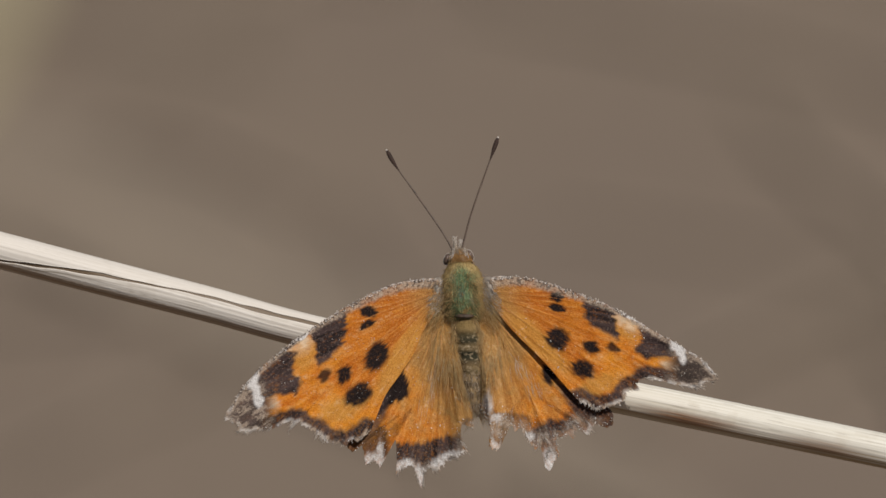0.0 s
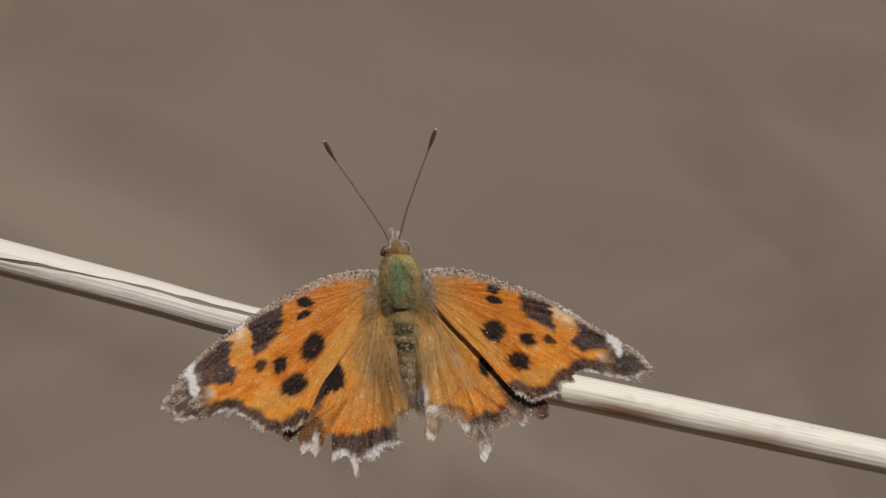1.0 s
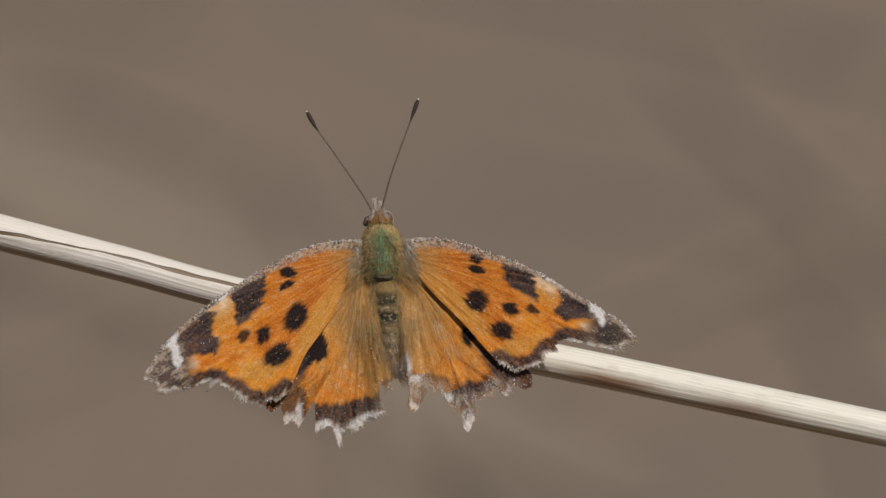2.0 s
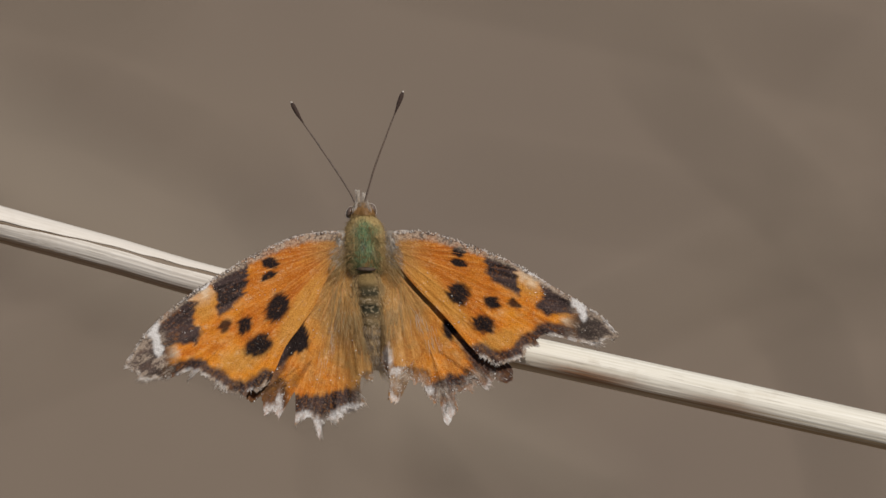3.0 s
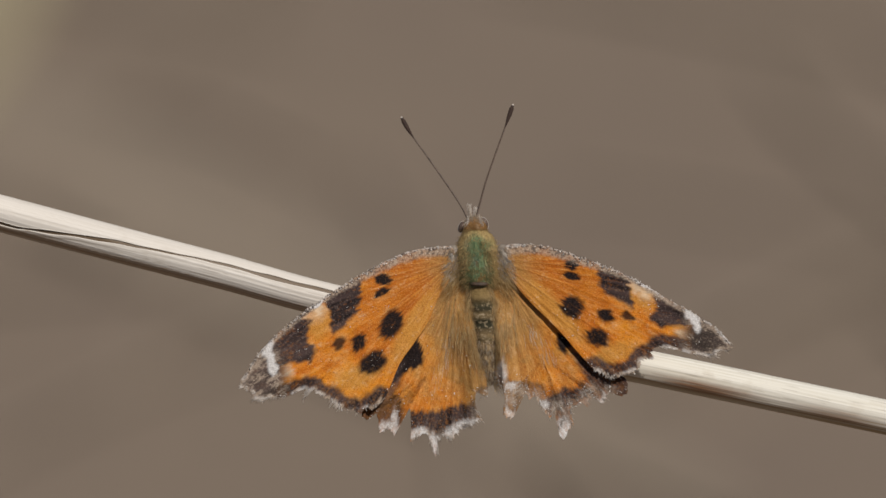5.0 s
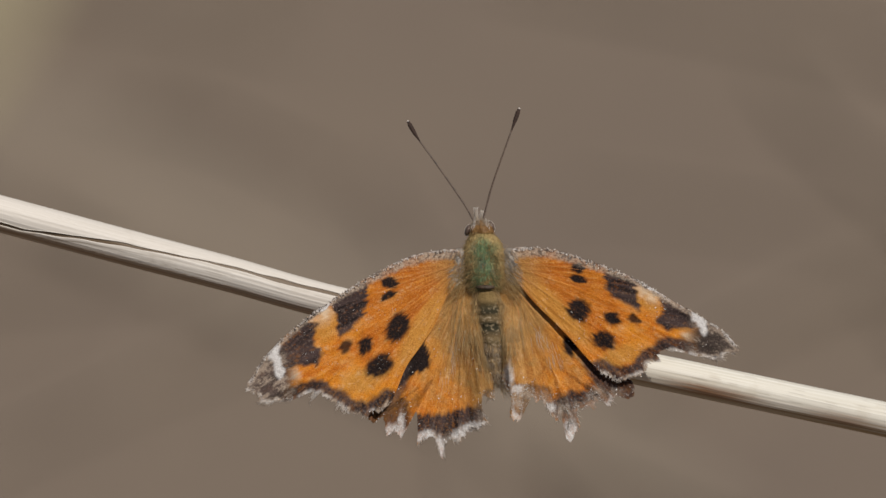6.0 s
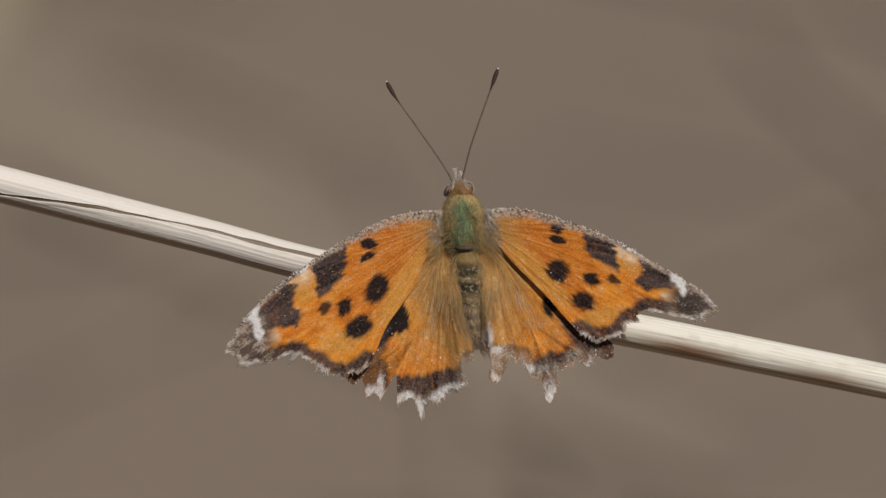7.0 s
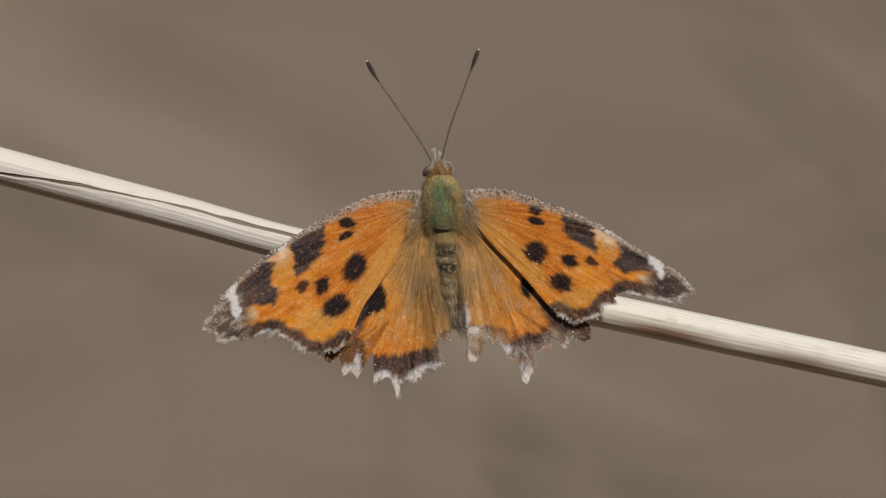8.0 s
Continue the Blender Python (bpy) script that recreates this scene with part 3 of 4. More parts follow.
    mesh_part("fringe", scaled(v), f, FRINGE, ob, "pale worn fringe of scales")
    # small white flakes added to stand for sun glints on the scales
    even = np.concatenate([[0.0], np.repeat(levels, count)]) * (cloud(p, 0.5, seed + 19, 2) > 0.56)
    pick = rng.choice(len(p), 200 if name == "hindwing" else 90, p=even / even.sum())
    base = np.column_stack([p[pick], z[pick] + 0.03])
    way = np.column_stack([rng.normal(size=(len(pick), 2)), rng.uniform(0.1, 0.5, len(pick))])
    v, f = hairs(base, way, rng.uniform(0.05, 0.2, len(pick)), rng.choice([0.013, 0.022, 0.055], len(pick), p=[0.56, 0.28, 0.16])[:, None], 0.1, seed + 1)
    rim = rng.choice(np.nonzero((rag > 0.09) & (clump > 0.42))[0], 70)
    spot = edge[rim] - outward[rim] * rng.uniform(0.0, 0.45, (70, 1))
    base = np.column_stack([spot, lift(spot) + 0.05])
    v2, f2 = hairs(base, rng.normal(size=(70, 3)) + np.array([0, 0, 0.4]), rng.uniform(0.06, 0.18, 70), rng.choice([0.022, 0.035, 0.06], 70)[:, None], 0.1, seed + 3)
    v, f = join([(v, f), (v2, f2)])
    tagged(mesh_part("glint_flakes", scaled(v), f, GLINT, ob), kind="stuff")
    return ob


def costal_fringe(line, lift, parent, seed, count=330):
    """Grey and pale scales bristling along a wing's leading edge."""
    rng = np.random.default_rng(seed)
    path = spline(line, 400)
    i = rng.integers(0, 399, count)
    t = path[np.minimum(i + 1, 399)] - path[i]
    t /= np.linalg.norm(t, axis=1)[:, None] + 1e-9
    out = np.column_stack([t[:, 1], -t[:, 0]])
    if (out @ np.array([0.0, 1.0])).mean() < 0:
        out = -out
    base = path[i] - out * rng.uniform(0.0, 0.30, (count, 1))
    base = np.column_stack([base, lift(base) + 0.04])
    way = np.column_stack([out * 0.8 + t * rng.normal(size=(count, 1)) * 0.5, rng.uniform(0.0, 0.45, count)])
    for mat, part_of, name in ((PALE_HAIR, slice(0, count // 2), "pale_bristle_fringe"), (DARK_FRINGE, slice(count // 2, count), "dark_bristle_fringe")):
        v, f = hairs(base[part_of], way[part_of], rng.uniform(0.07, 0.19, len(base[part_of])), rng.uniform(0.03, 0.07, (len(base[part_of]), 1)), 0.1, seed + 2)
        tagged(mesh_part(name, scaled(v), f, mat, parent), kind="stuff")


def rays(angle, radius, seed, across=45.0, along=0.6):
    """Noise drawn out along the rays from the wing's root."""
    return cloud(np.stack([angle * across, radius * along], 1), 1.0, seed, 2)


def frayed(p, angle, radius, seed, amount=0.38):
    pull = amount * 2 * (rays(angle, radius, seed + 41) - 0.5)
    return warped(p, seed, 0.15) + pull[:, None] * np.column_stack([np.cos(angle), np.sin(angle)])


def warped(p, seed, amount=0.22):
    return p + amount * 2 * np.column_stack([cloud(p, 2.6, seed + 31, 3) - 0.5, cloud(p, 2.6, seed + 57, 3) - 0.5])


def forewing_paint(spots, faint, blots, whites, creams, golds, costa, apex):
    def paint(p, margin, radius, angle, streak, seed):
        w = frayed(p, angle, radius, seed)
        ray = rays(angle, radius, seed + 71, 60.0, 0.9)
        speck = cloud(p, 7.0, seed + 3, 2)
        dark = np.maximum(ellipse_mask(w, spots, 0.42), 0.9 * ellipse_mask(w, faint, 0.55)) * np.clip(1.15 + 0.9 * (speck - 0.5), 0.5, 1)
        dusk = np.zeros(len(p))
        for blot in blots:
            dusk = np.maximum(dusk, (1 - smoothstep(polygon_distance(w, blot), -0.22, 0.26)) * np.clip(1.12 + 1.1 * (0.5 * ray + 0.5 * speck - 0.55), 0.45, 1))
        band = 1.25 + 0.6 * (cloud(p, 0.9, seed + 12, 2) - 0.5)
        rim = 1 - smoothstep(margin + 0.35 * (ray - 0.5), band * 0.72, band * 1.2)
        tip = np.linalg.norm((p - np.array(apex)) * np.array([1.0, 0.8]), axis=1)
        near_tip = 1 - smoothstep(tip, 2.3, 4.2)
        dusk = np.maximum(dusk, rim * np.clip(0.95 + 0.9 * (0.5 * ray + 0.5 * speck - 0.5), 0, 1))
        dusk = np.maximum(dusk, near_tip * np.clip(1.05 + 0.5 * (0.4 * ray + 0.6 * cloud(p, 1.4, seed + 14, 2) - 0.45), 0, 1))
        outer = 1 - smoothstep(margin + 0.6 * (ray - 0.5), 0.08, 0.42)
        leading = near_line(p, spline(costa, 80))
        wide = 0.46 + 0.40 * (1 - smoothstep(radius, 4.0, 13.0))
        lead = (1 - smoothstep(leading + 0.25 * (speck - 0.5), wide * 0.7, wide * 1.3)) * (0.75 + 0.25 * smoothstep(cloud(p, 1.1, seed + 6, 2), 0.35, 0.6))
        tick = smoothstep(cloud(p, 5.5, seed + 26, 2), 0.48, 0.62)
        dusk = np.maximum(dusk, lead * tick)
        grey = np.maximum.reduce([outer * (0.14 + 0.78 * smoothstep(cloud(p, 1.3, seed + 4, 2), 0.38, 0.60)), lead * (0.95 - 0.55 * tick), near_tip * np.clip(0.09 + 0.66 * smoothstep(0.6 * ray + 0.4 * speck, 0.49, 0.62), 0, 1)])
        return {
            "dark": np.clip(dark, 0, 1),
            "dusk": np.clip(dusk, 0, 1),
            "grey": np.clip(grey, 0, 1),
            "white": np.clip(ellipse_mask(warped(p, seed, 0.2), whites, 0.5) + 0.55 * (1 - smoothstep(margin, 0.05, 0.45)) * smoothstep(cloud(p, 1.6, seed + 15, 2), 0.50, 0.66)
                             + 0.6 * (1 - smoothstep(leading, 0.05, 0.28)) * smoothstep(cloud(p, 2.4, seed + 16, 2), 0.4, 0.6), 0, 1),
            "cream": 0.8 * ellipse_mask(w, creams, 0.9) * (0.5 + 0.5 * smoothstep(0.5 * ray + 0.5 * cloud(p, 1.6, seed + 18, 2), 0.35, 0.6)),
            "ochre": np.clip(0.75 * ellipse_mask(w, golds, 0.6) + 0.25 * smoothstep(streak, 0.5, 0.8) * (1 - smoothstep(radius, 3, 11)), 0, 1),
            "tan": 0.85 * (1 - smoothstep(radius + 1.2 * (ray - 0.5), 1.0, 4.4)),
            "deep": np.maximum(0.85 * (1 - smoothstep(radius + 1.5 * (ray - 0.5), 5.0, 14.0)), 0.95 * ellipse_mask(frayed(p, angle, radius, seed + 5, 0.4), [(x, y, rx * 1.25, ry * 1.25, turn) for x, y, rx, ry, turn in spots], 0.6) * smoothstep(speck, 0.3, 0.6)),
        }
    return paint


def hindwing_paint(spots, blots, dusks, whites, inner):
    def paint(p, margin, radius, angle, streak, seed):
        w = frayed(p, angle, radius, seed)
        ray = rays(angle, radius, seed + 71, 60.0, 0.9)
        speck = cloud(p, 7.0, seed + 3, 2)
        dark = ellipse_mask(w, spots, 0.5) if spots else np.zeros(len(p))
        for blot in blots:
            dark = np.maximum(dark, 1 - smoothstep(polygon_distance(w, blot), -0.2, 0.25))
        band = 1.0 + 0.7 * (cloud(p, 0.8, seed + 12, 2) - 0.5)
        rim = (1 - smoothstep(margin, band * 0.8, band * 1.2)) * smoothstep(margin, 0.0, 0.15)
        dusk = 0.85 * rim * np.clip(0.6 + 1.2 * (0.4 * ray + 0.6 * speck - 0.42), 0, 1)
        for poly, strength in dusks:
            dusk = np.maximum(dusk, strength * np.clip(1.08 + 1.0 * (0.25 * ray + 0.75 * speck - 0.55), 0, 1) * (1 - smoothstep(polygon_distance(frayed(p, angle, radius, seed, 0.30), poly), -0.3, 0.35)))
        outer = 1 - smoothstep(margin + 0.5 * (0.5 * ray + 0.5 * speck - 0.5), 0.10, 0.40)
        shreds = (1 - smoothstep(margin, 0.5, 1.4)) * smoothstep(0.5 * ray + 0.5 * speck, 0.55, 0.66)
        fold = 1 - smoothstep(near_line(p, inner), 1.2, 4.6)
        return {
            "dark": np.clip(dark, 0, 1),
            "dusk": np.clip(dusk, 0, 1),
            "grey": np.clip(np.maximum(outer * (0.10 + 0.70 * smoothstep(cloud(p, 0.9, seed + 4, 2), 0.40, 0.60)), 0.30 * shreds + 0.28 * (1 - smoothstep(margin + 0.6 * (speck - 0.5), 0.35, 0.9))), 0, 1),
            "white": np.clip(0.12 * outer * smoothstep(speck, 0.45, 0.65) + 0.15 * shreds + (0.80 * ellipse_mask(w, whites, 0.6) * (0.65 + 0.35 * smoothstep(speck, 0.35, 0.6)) if whites else 0), 0, 1),
            "cream": 0.0 * radius,
            "ochre": np.clip(0.35 + 0.5 * (streak - 0.5), 0, 1) * (1 - smoothstep(radius, 5, 13)),
            "deep": 0.3 * (1 - smoothstep(radius, 5, 12)),
            "tan": np.clip(0.75 * fold + 0.3 * (1 - smoothstep(radius, 2, 9)) + 0.35 * smoothstep(cloud(p, 0.6, seed + 27, 3), 0.48, 0.66), 0, 1),
        }
    return paint


# leading edges, root to apex
COSTA_A = [(-2.54, 4.13), (-5.04, 4.03), (-7.42, 3.44), (-10.07, 2.12), (-12.72, 0.64), (-15.37, -1.06), (-18.02, -3.07),
    (-20.41, -5.30), (-22.15, -7.95)]
COSTA_B = [(2.65, 4.03), (4.50, 4.29), (6.89, 3.98), (9.54, 3.07), (12.72, 1.85), (15.37, 0.53), (17.75, -1.01),
    (20.14, -2.33), (22.26, -3.76), (23.64, -5.30)]


def fore_lift(p):
    out = np.abs(np.atleast_2d(p)[:, 0] - 0.2)
    y = np.atleast_2d(p)[:, 1]
    return 1.25 + 0.100 * out - 0.0010 * out ** 2 + 0.10 * np.clip(y + 2, -8, 6) * 0.35


def hind_lift(p):
    out = np.abs(np.atleast_2d(p)[:, 0] - 0.2)
    y = np.atleast_2d(p)[:, 1]
    off = np.abs(np.atleast_2d(p)[:, 0] - np.interp(y, [-8.9, -3.0, 0.5], [1.05, 0.45, 0.1])) - 1.3
    fold = np.exp(-np.where(off > 0, off / 1.3, off / 0.45) ** 2)
    return 0.80 + 0.068 * out - 0.0010 * out ** 2 + 0.030 * (y + 4) + 1.0 * fold * smoothstep(-y, 0.0, 4.0)


def make_butterfly_wings():
    # hindwings first: they lie under the forewings
    inner_a = [(-2.12, -0.53), (-1.48, -3.71), (-0.53, -6.36), (0.79, -9.96)]
    wing("hindwing", "tattered tan and orange hindwing with a black patch",
         [(-1.06, 1.85, 0), (-4.13, 0.27, 0), (-6.36, -2.12, 0), (-8.90, -5.30, 0), (-10.60, -8.48, 0),
    (-11.08, -11.13, 0.2), (-10.50, -11.95, 0.1), (-10.10, -11.10, 0.1), (-9.58, -11.60, 0.1), (-9.30, -13.09, 0.32),
    (-8.59, -12.80, 0.32), (-7.98, -13.42, 0.32), (-7.74, -11.92, 0.08), (-7.92, -10.72, 0.05), (-6.66, -10.68, 0.05),
    (-6.46, -12.46, 0.1), (-6.42, -13.99, 0.35), (-5.83, -13.51, 0.6), (-4.93, -13.67, 0.6), (-4.19, -15.11, 0.7),
    (-3.82, -14.20, 0.6), (-2.81, -13.67, 0.6), (-1.75, -12.93, 0.6), (-0.16, -12.08, 0.5), (-0.42, -10.60, 0.2),
    (-0.21, -9.12, 0.2), (0.79, -9.96, 0.3), (0.64, -8.48, 0.1), (0.42, -5.83, 0), (0.00, -2.65, 0)],
         [(-2.23, 0.00)][0], [(-4.66, -7.53)][0], hind_lift,
         hindwing_paint([], [[(-8.48, -8.48), (-7.15, -5.94), (-5.83, -4.40), (-5.19, -6.09), (-5.30, -6.94), (-6.62, -7.37), (-7.95, -8.48)]],
                        # second patch: the forewing's shade painted along this hindwing, over dark brown
                        [([(-6.73, -11.29), (-4.24, -11.24), (-2.12, -10.65), (-0.21, -10.55), (-0.21, -12.30), (-1.75, -12.83),
    (-2.97, -13.57), (-4.13, -14.20), (-5.46, -13.36), (-6.57, -13.04)], 1.0), ([(-12.30, -11.40), (-11.20, -8.28), (-7.15, -6.25), (-7.42, -8.48), (-8.37, -10.60), (-8.27, -11.66),
    (-9.60, -12.20), (-10.60, -13.20)], 0.8), ([(-10.20, -10.90), (-8.20, -9.60), (-7.30, -10.10), (-7.10, -12.60), (-8.16, -12.75), (-10.00, -12.60)], 0.8)],
                        [(-8.55, -13.00, 0.95, 0.75, 0), (-7.95, -11.90, 0.28, 0.80, 0), (-4.24, -14.42, 0.69, 0.95, 0), (-2.01, -12.88, 1.48, 0.48, 28),
    (-5.83, -13.36, 0.85, 0.53, 0), (-0.64, -12.19, 0.74, 0.32, 0)], inner_a),
         [[(-2.23, 0.00), (-5.30, -6.36), (-8.74, -11.66)], [(-2.23, 0.00), (-3.71, -7.42), (-5.30, -13.51)], [(-2.12, -0.53), (-2.33, -7.42), (-2.65, -13.25)], [(-2.12, -0.53), (-1.06, -6.36), (0.00, -11.66)]], 21)
    inner_b = [(2.44, 0.00), (2.54, -3.18), (1.91, -6.89), (2.65, -11.13)]
    wing("hindwing", "tattered tan and orange hindwing with torn tails",
         [(1.48, 2.12, 0), (4.77, 0.53, 0), (7.00, -1.32, 0), (9.80, -3.71, 0), (12.08, -6.78, 0), (13.75, -8.60, 0.12),
    (13.45, -9.95, 0.25), (12.00, -9.75, 0.3), (11.61, -10.76, 0.6), (10.92, -10.18, 0.6), (10.49, -9.28, 0.4),
    (10.18, -10.49, 0.6), (9.12, -10.60, 0.6), (8.59, -11.02, 0.5), (8.64, -12.35, 0.6), (8.37, -12.83, 0.3),
    (7.84, -13.94, 0.3), (7.37, -13.25, 0.3), (7.84, -11.77, 0.5), (7.21, -10.87, 0.6), (6.57, -11.87, 0.6),
    (5.94, -11.13, 0.5), (5.19, -9.96, 0.5), (4.61, -10.12, 0.5), (4.03, -9.28, 0.5), (3.29, -9.43, 0.4),
    (3.18, -10.60, 0.3), (3.18, -11.77, 0.3), (2.28, -11.55, 0.3), (2.33, -9.80, 0.3), (1.48, -8.06, 0.3),
    (1.06, -6.36, 0.1), (0.95, -3.18, 0)],
         [(2.65, 0.53)][0], [(5.94, -6.36)][0], hind_lift,
         # second dusk patch: brown outer corner and painted shadow beside the forewing
         hindwing_paint([(7.95, -4.95, 0.72, 0.80, 0)], [], [([(5.14, -9.96), (6.36, -9.96), (7.95, -9.38), (10.07, -9.01), (10.49, -9.75), (8.90, -10.71), (8.06, -11.24),
    (6.47, -11.77)], 1.0), ([(8.30, -5.40), (10.60, -6.60), (14.20, -8.16), (14.00, -10.40), (11.10, -9.95), (10.00, -8.45)], 0.95), ([(7.21, -10.87), (8.59, -11.02), (8.64, -12.35), (8.27, -12.72), (7.68, -13.14), (7.37, -12.93), (7.84, -11.77)], 0.9), ([(9.86, -8.90), (12.08, -9.28), (11.77, -11.13), (10.07, -10.81), (8.80, -11.34), (8.37, -10.60)], 0.8), ([(2.25, -9.95), (3.35, -9.95), (3.35, -10.65), (2.25, -10.65)], 0.7)], [(7.84, -13.10, 0.60, 0.95, 0), (2.76, -11.55, 0.42, 0.40, 0), (2.90, -9.02, 0.50, 0.40, 0), (2.15, -7.40, 0.42, 0.90, 0), (11.6, -10.4, 0.35, 0.5, 0),
    (5.94, -10.60, 0.42, 0.42, 0)], inner_b),
         [[(2.65, 0.53), (6.89, -4.24), (11.66, -9.54)], [(2.65, 0.53), (5.30, -5.30), (8.21, -11.13)], [(2.65, 0.00), (3.98, -5.30), (5.30, -10.07)], [(2.54, -0.53), (2.92, -5.83), (3.18, -10.07)]], 22)
    fa = wing("forewing", "ragged orange forewing with black spots and a white tip mark",
              [(-2.44, 4.03, 0), (-5.04, 3.98, 0.1), (-7.42, 3.39, 0.16), (-10.07, 2.07, 0.16), (-12.72, 0.58, 0.16),
    (-15.37, -1.11, 0.16), (-18.02, -3.13, 0.16), (-20.41, -5.35, 0.1), (-21.94, -7.68, 0.3), (-22.37, -8.64, 0.5),
    (-21.52, -9.28, 0.6), (-20.56, -9.96, 0.6), (-19.08, -9.75, 0.6), (-17.38, -9.43, 0.6), (-16.22, -9.01, 0.5),
    (-16.43, -10.02, 0.6), (-15.74, -9.12, 0.5), (-15.05, -9.28, 0.5), (-13.57, -10.39, 0.6),
    (-12.08, -11.13, 0.6), (-10.40, -11.00, 0.3), (-9.10, -10.30, 0.33), (-8.30, -8.75, 0), (-7.42, -6.73, 0),
    (-6.09, -4.88, 0), (-4.77, -2.92, 0), (-3.92, -0.95, 0), (-2.97, 0.53, 0), (-2.33, 2.12, 0)],
              [(-2.23, 2.65)][0], [(-11.13, -4.24)][0], fore_lift,
              forewing_paint([(-8.90, 1.11, 0.69, 0.48, -5), (-8.96, -0.05, 0.74, 0.32, 24), (-8.21, -3.07, 0.90, 1.32, -28),
    (-11.24, -4.72, 0.58, 0.79, -25), (-9.96, -6.68, 0.95, 1.22, -50)], [(-13.09, -4.82, 0.53, 0.48, 30)],
                             [[(-14.36, -0.62), (-12.83, 0.52), (-11.02, 1.35), (-11.08, -0.53), (-11.39, -1.80), (-12.51, -3.02),
    (-13.73, -4.03), (-13.94, -2.65)], [(-19.40, -7.31), (-19.35, -4.95), (-18.22, -3.36), (-16.70, -2.14), (-15.75, -2.72), (-16.01, -4.56),
    (-15.21, -5.30), (-15.79, -6.57), (-17.38, -6.47)]],
                             [(-19.75, -5.25, 0.42, 0.70, -25), (-19.52, -6.20, 0.36, 0.80, 5), (-19.22, -7.15, 0.38, 0.52, -10), (-15.15, -1.20, 0.62, 0.18, 38)], [(-15.26, -1.80, 0.95, 0.64, 45), (-17.75, -7.37, 0.42, 0.48, 0)], [(-14.95, -2.76, 0.90, 1.38, -8), (-5.90, -3.10, 3.90, 0.85, 58), (-11.5, -8.0, 1.8, 0.9, 20)], COSTA_A, [(-21.31, -8.06)][0]),
              [[(-2.33, 2.92), (-9.01, 0.53), (-15.90, -2.65), (-19.61, -6.36)], [(-2.33, 2.54), (-8.48, -2.12), (-13.78, -5.30), (-18.02, -8.48)], [(-2.33, 2.12), (-7.42, -4.24), (-12.72, -8.48), (-15.37, -9.01)], [(-2.33, 1.85), (-5.83, -3.71), (-10.60, -9.54), (-11.66, -10.87)], [(-2.44, 1.59), (-5.04, -2.65), (-8.74, -9.01)]], 23)
    costal_fringe(COSTA_A, fore_lift, fa, 31)
    fb = wing("forewing", "ragged orange forewing with black spots and a notched margin",
              [(2.54, 4.03, 0), (4.50, 4.24, 0.1), (6.89, 3.92, 0.16), (9.54, 3.02, 0.16), (12.72, 1.80, 0.16),
    (15.37, 0.48, 0.16), (17.75, -1.06, 0.16), (20.14, -2.38, 0.1), (22.26, -3.82, 0.3), (23.69, -5.41, 0.5),
    (23.21, -5.94, 0.6), (22.47, -5.72, 0.6), (21.84, -6.47, 0.6), (20.93, -6.31, 0.6), (19.88, -6.15, 0.5),
    (18.29, -5.72, 0.4), (16.70, -5.51, 0.3), (15.95, -5.83, 0.3), (16.32, -6.47, 0.3), (15.48, -6.78, 0.5),
    (14.89, -7.53, 0.5), (13.78, -8.00, 0.5), (12.30, -8.21, 0.5), (11.13, -7.74, 0.4), (10.28, -7.05, 0.2),
    (9.17, -5.83, 0), (8.16, -4.61, 0), (7.10, -3.44, 0), (5.94, -2.28, 0), (4.88, -1.22, 0), (3.82, 0.00, 0),
    (2.65, 1.59, 0)],
              [(2.44, 2.65)][0], [(11.13, -2.65)][0], fore_lift,
              forewing_paint([(8.74, 2.28, 0.58, 0.48, 0), (8.80, 1.22, 0.69, 0.32, -15), (8.74, -1.64, 0.98, 0.92, -20),
    (11.98, -2.49, 0.68, 0.56, -30), (11.08, -4.50, 1.00, 0.72, -15)], [(13.94, -2.54, 0.46, 0.38, -30)],
                             [[(11.05, 1.85), (12.61, 1.72), (14.10, 0.90), (14.20, -0.27), (14.47, -1.85), (13.41, -1.17), (11.92, -0.37),
    (11.34, 0.53)], [(16.35, -0.28), (17.75, -1.02), (19.18, -1.85), (19.77, -3.55), (18.66, -3.44), (17.22, -3.76), (16.01, -2.86),
    (16.75, -1.85)]],
                             [(19.98, -2.33, 0.62, 0.58, 20), (20.22, -3.00, 0.42, 0.60, 10), (20.42, -3.62, 0.30, 0.50, 20), (15.45, 0.40, 0.75, 0.20, -30)], [(15.37, 0.00, 1.27, 0.58, -35), (19.24, -4.35, 0.64, 0.32, -30)], [(15.11, -0.74, 1.38, 0.79, -35), (6.60, -1.60, 4.00, 0.90, -46), (12.6, -6.0, 1.6, 0.8, 15)], COSTA_B, [(22.37, -5.04)][0]),
              [[(2.54, 2.92), (10.07, 1.85), (16.43, -0.53), (21.20, -4.24)], [(2.54, 2.54), (9.54, 0.00), (14.84, -2.65), (19.08, -5.83)], [(2.54, 2.12), (7.95, -1.59), (12.72, -4.77), (15.90, -5.83)], [(2.54, 1.85), (6.89, -2.12), (10.07, -4.77), (13.25, -7.68)], [(2.54, 1.59), (6.36, -2.38), (10.60, -6.89)]], 24)
    costal_fringe(COSTA_B, fore_lift, fb, 32)


make_butterfly_wings()


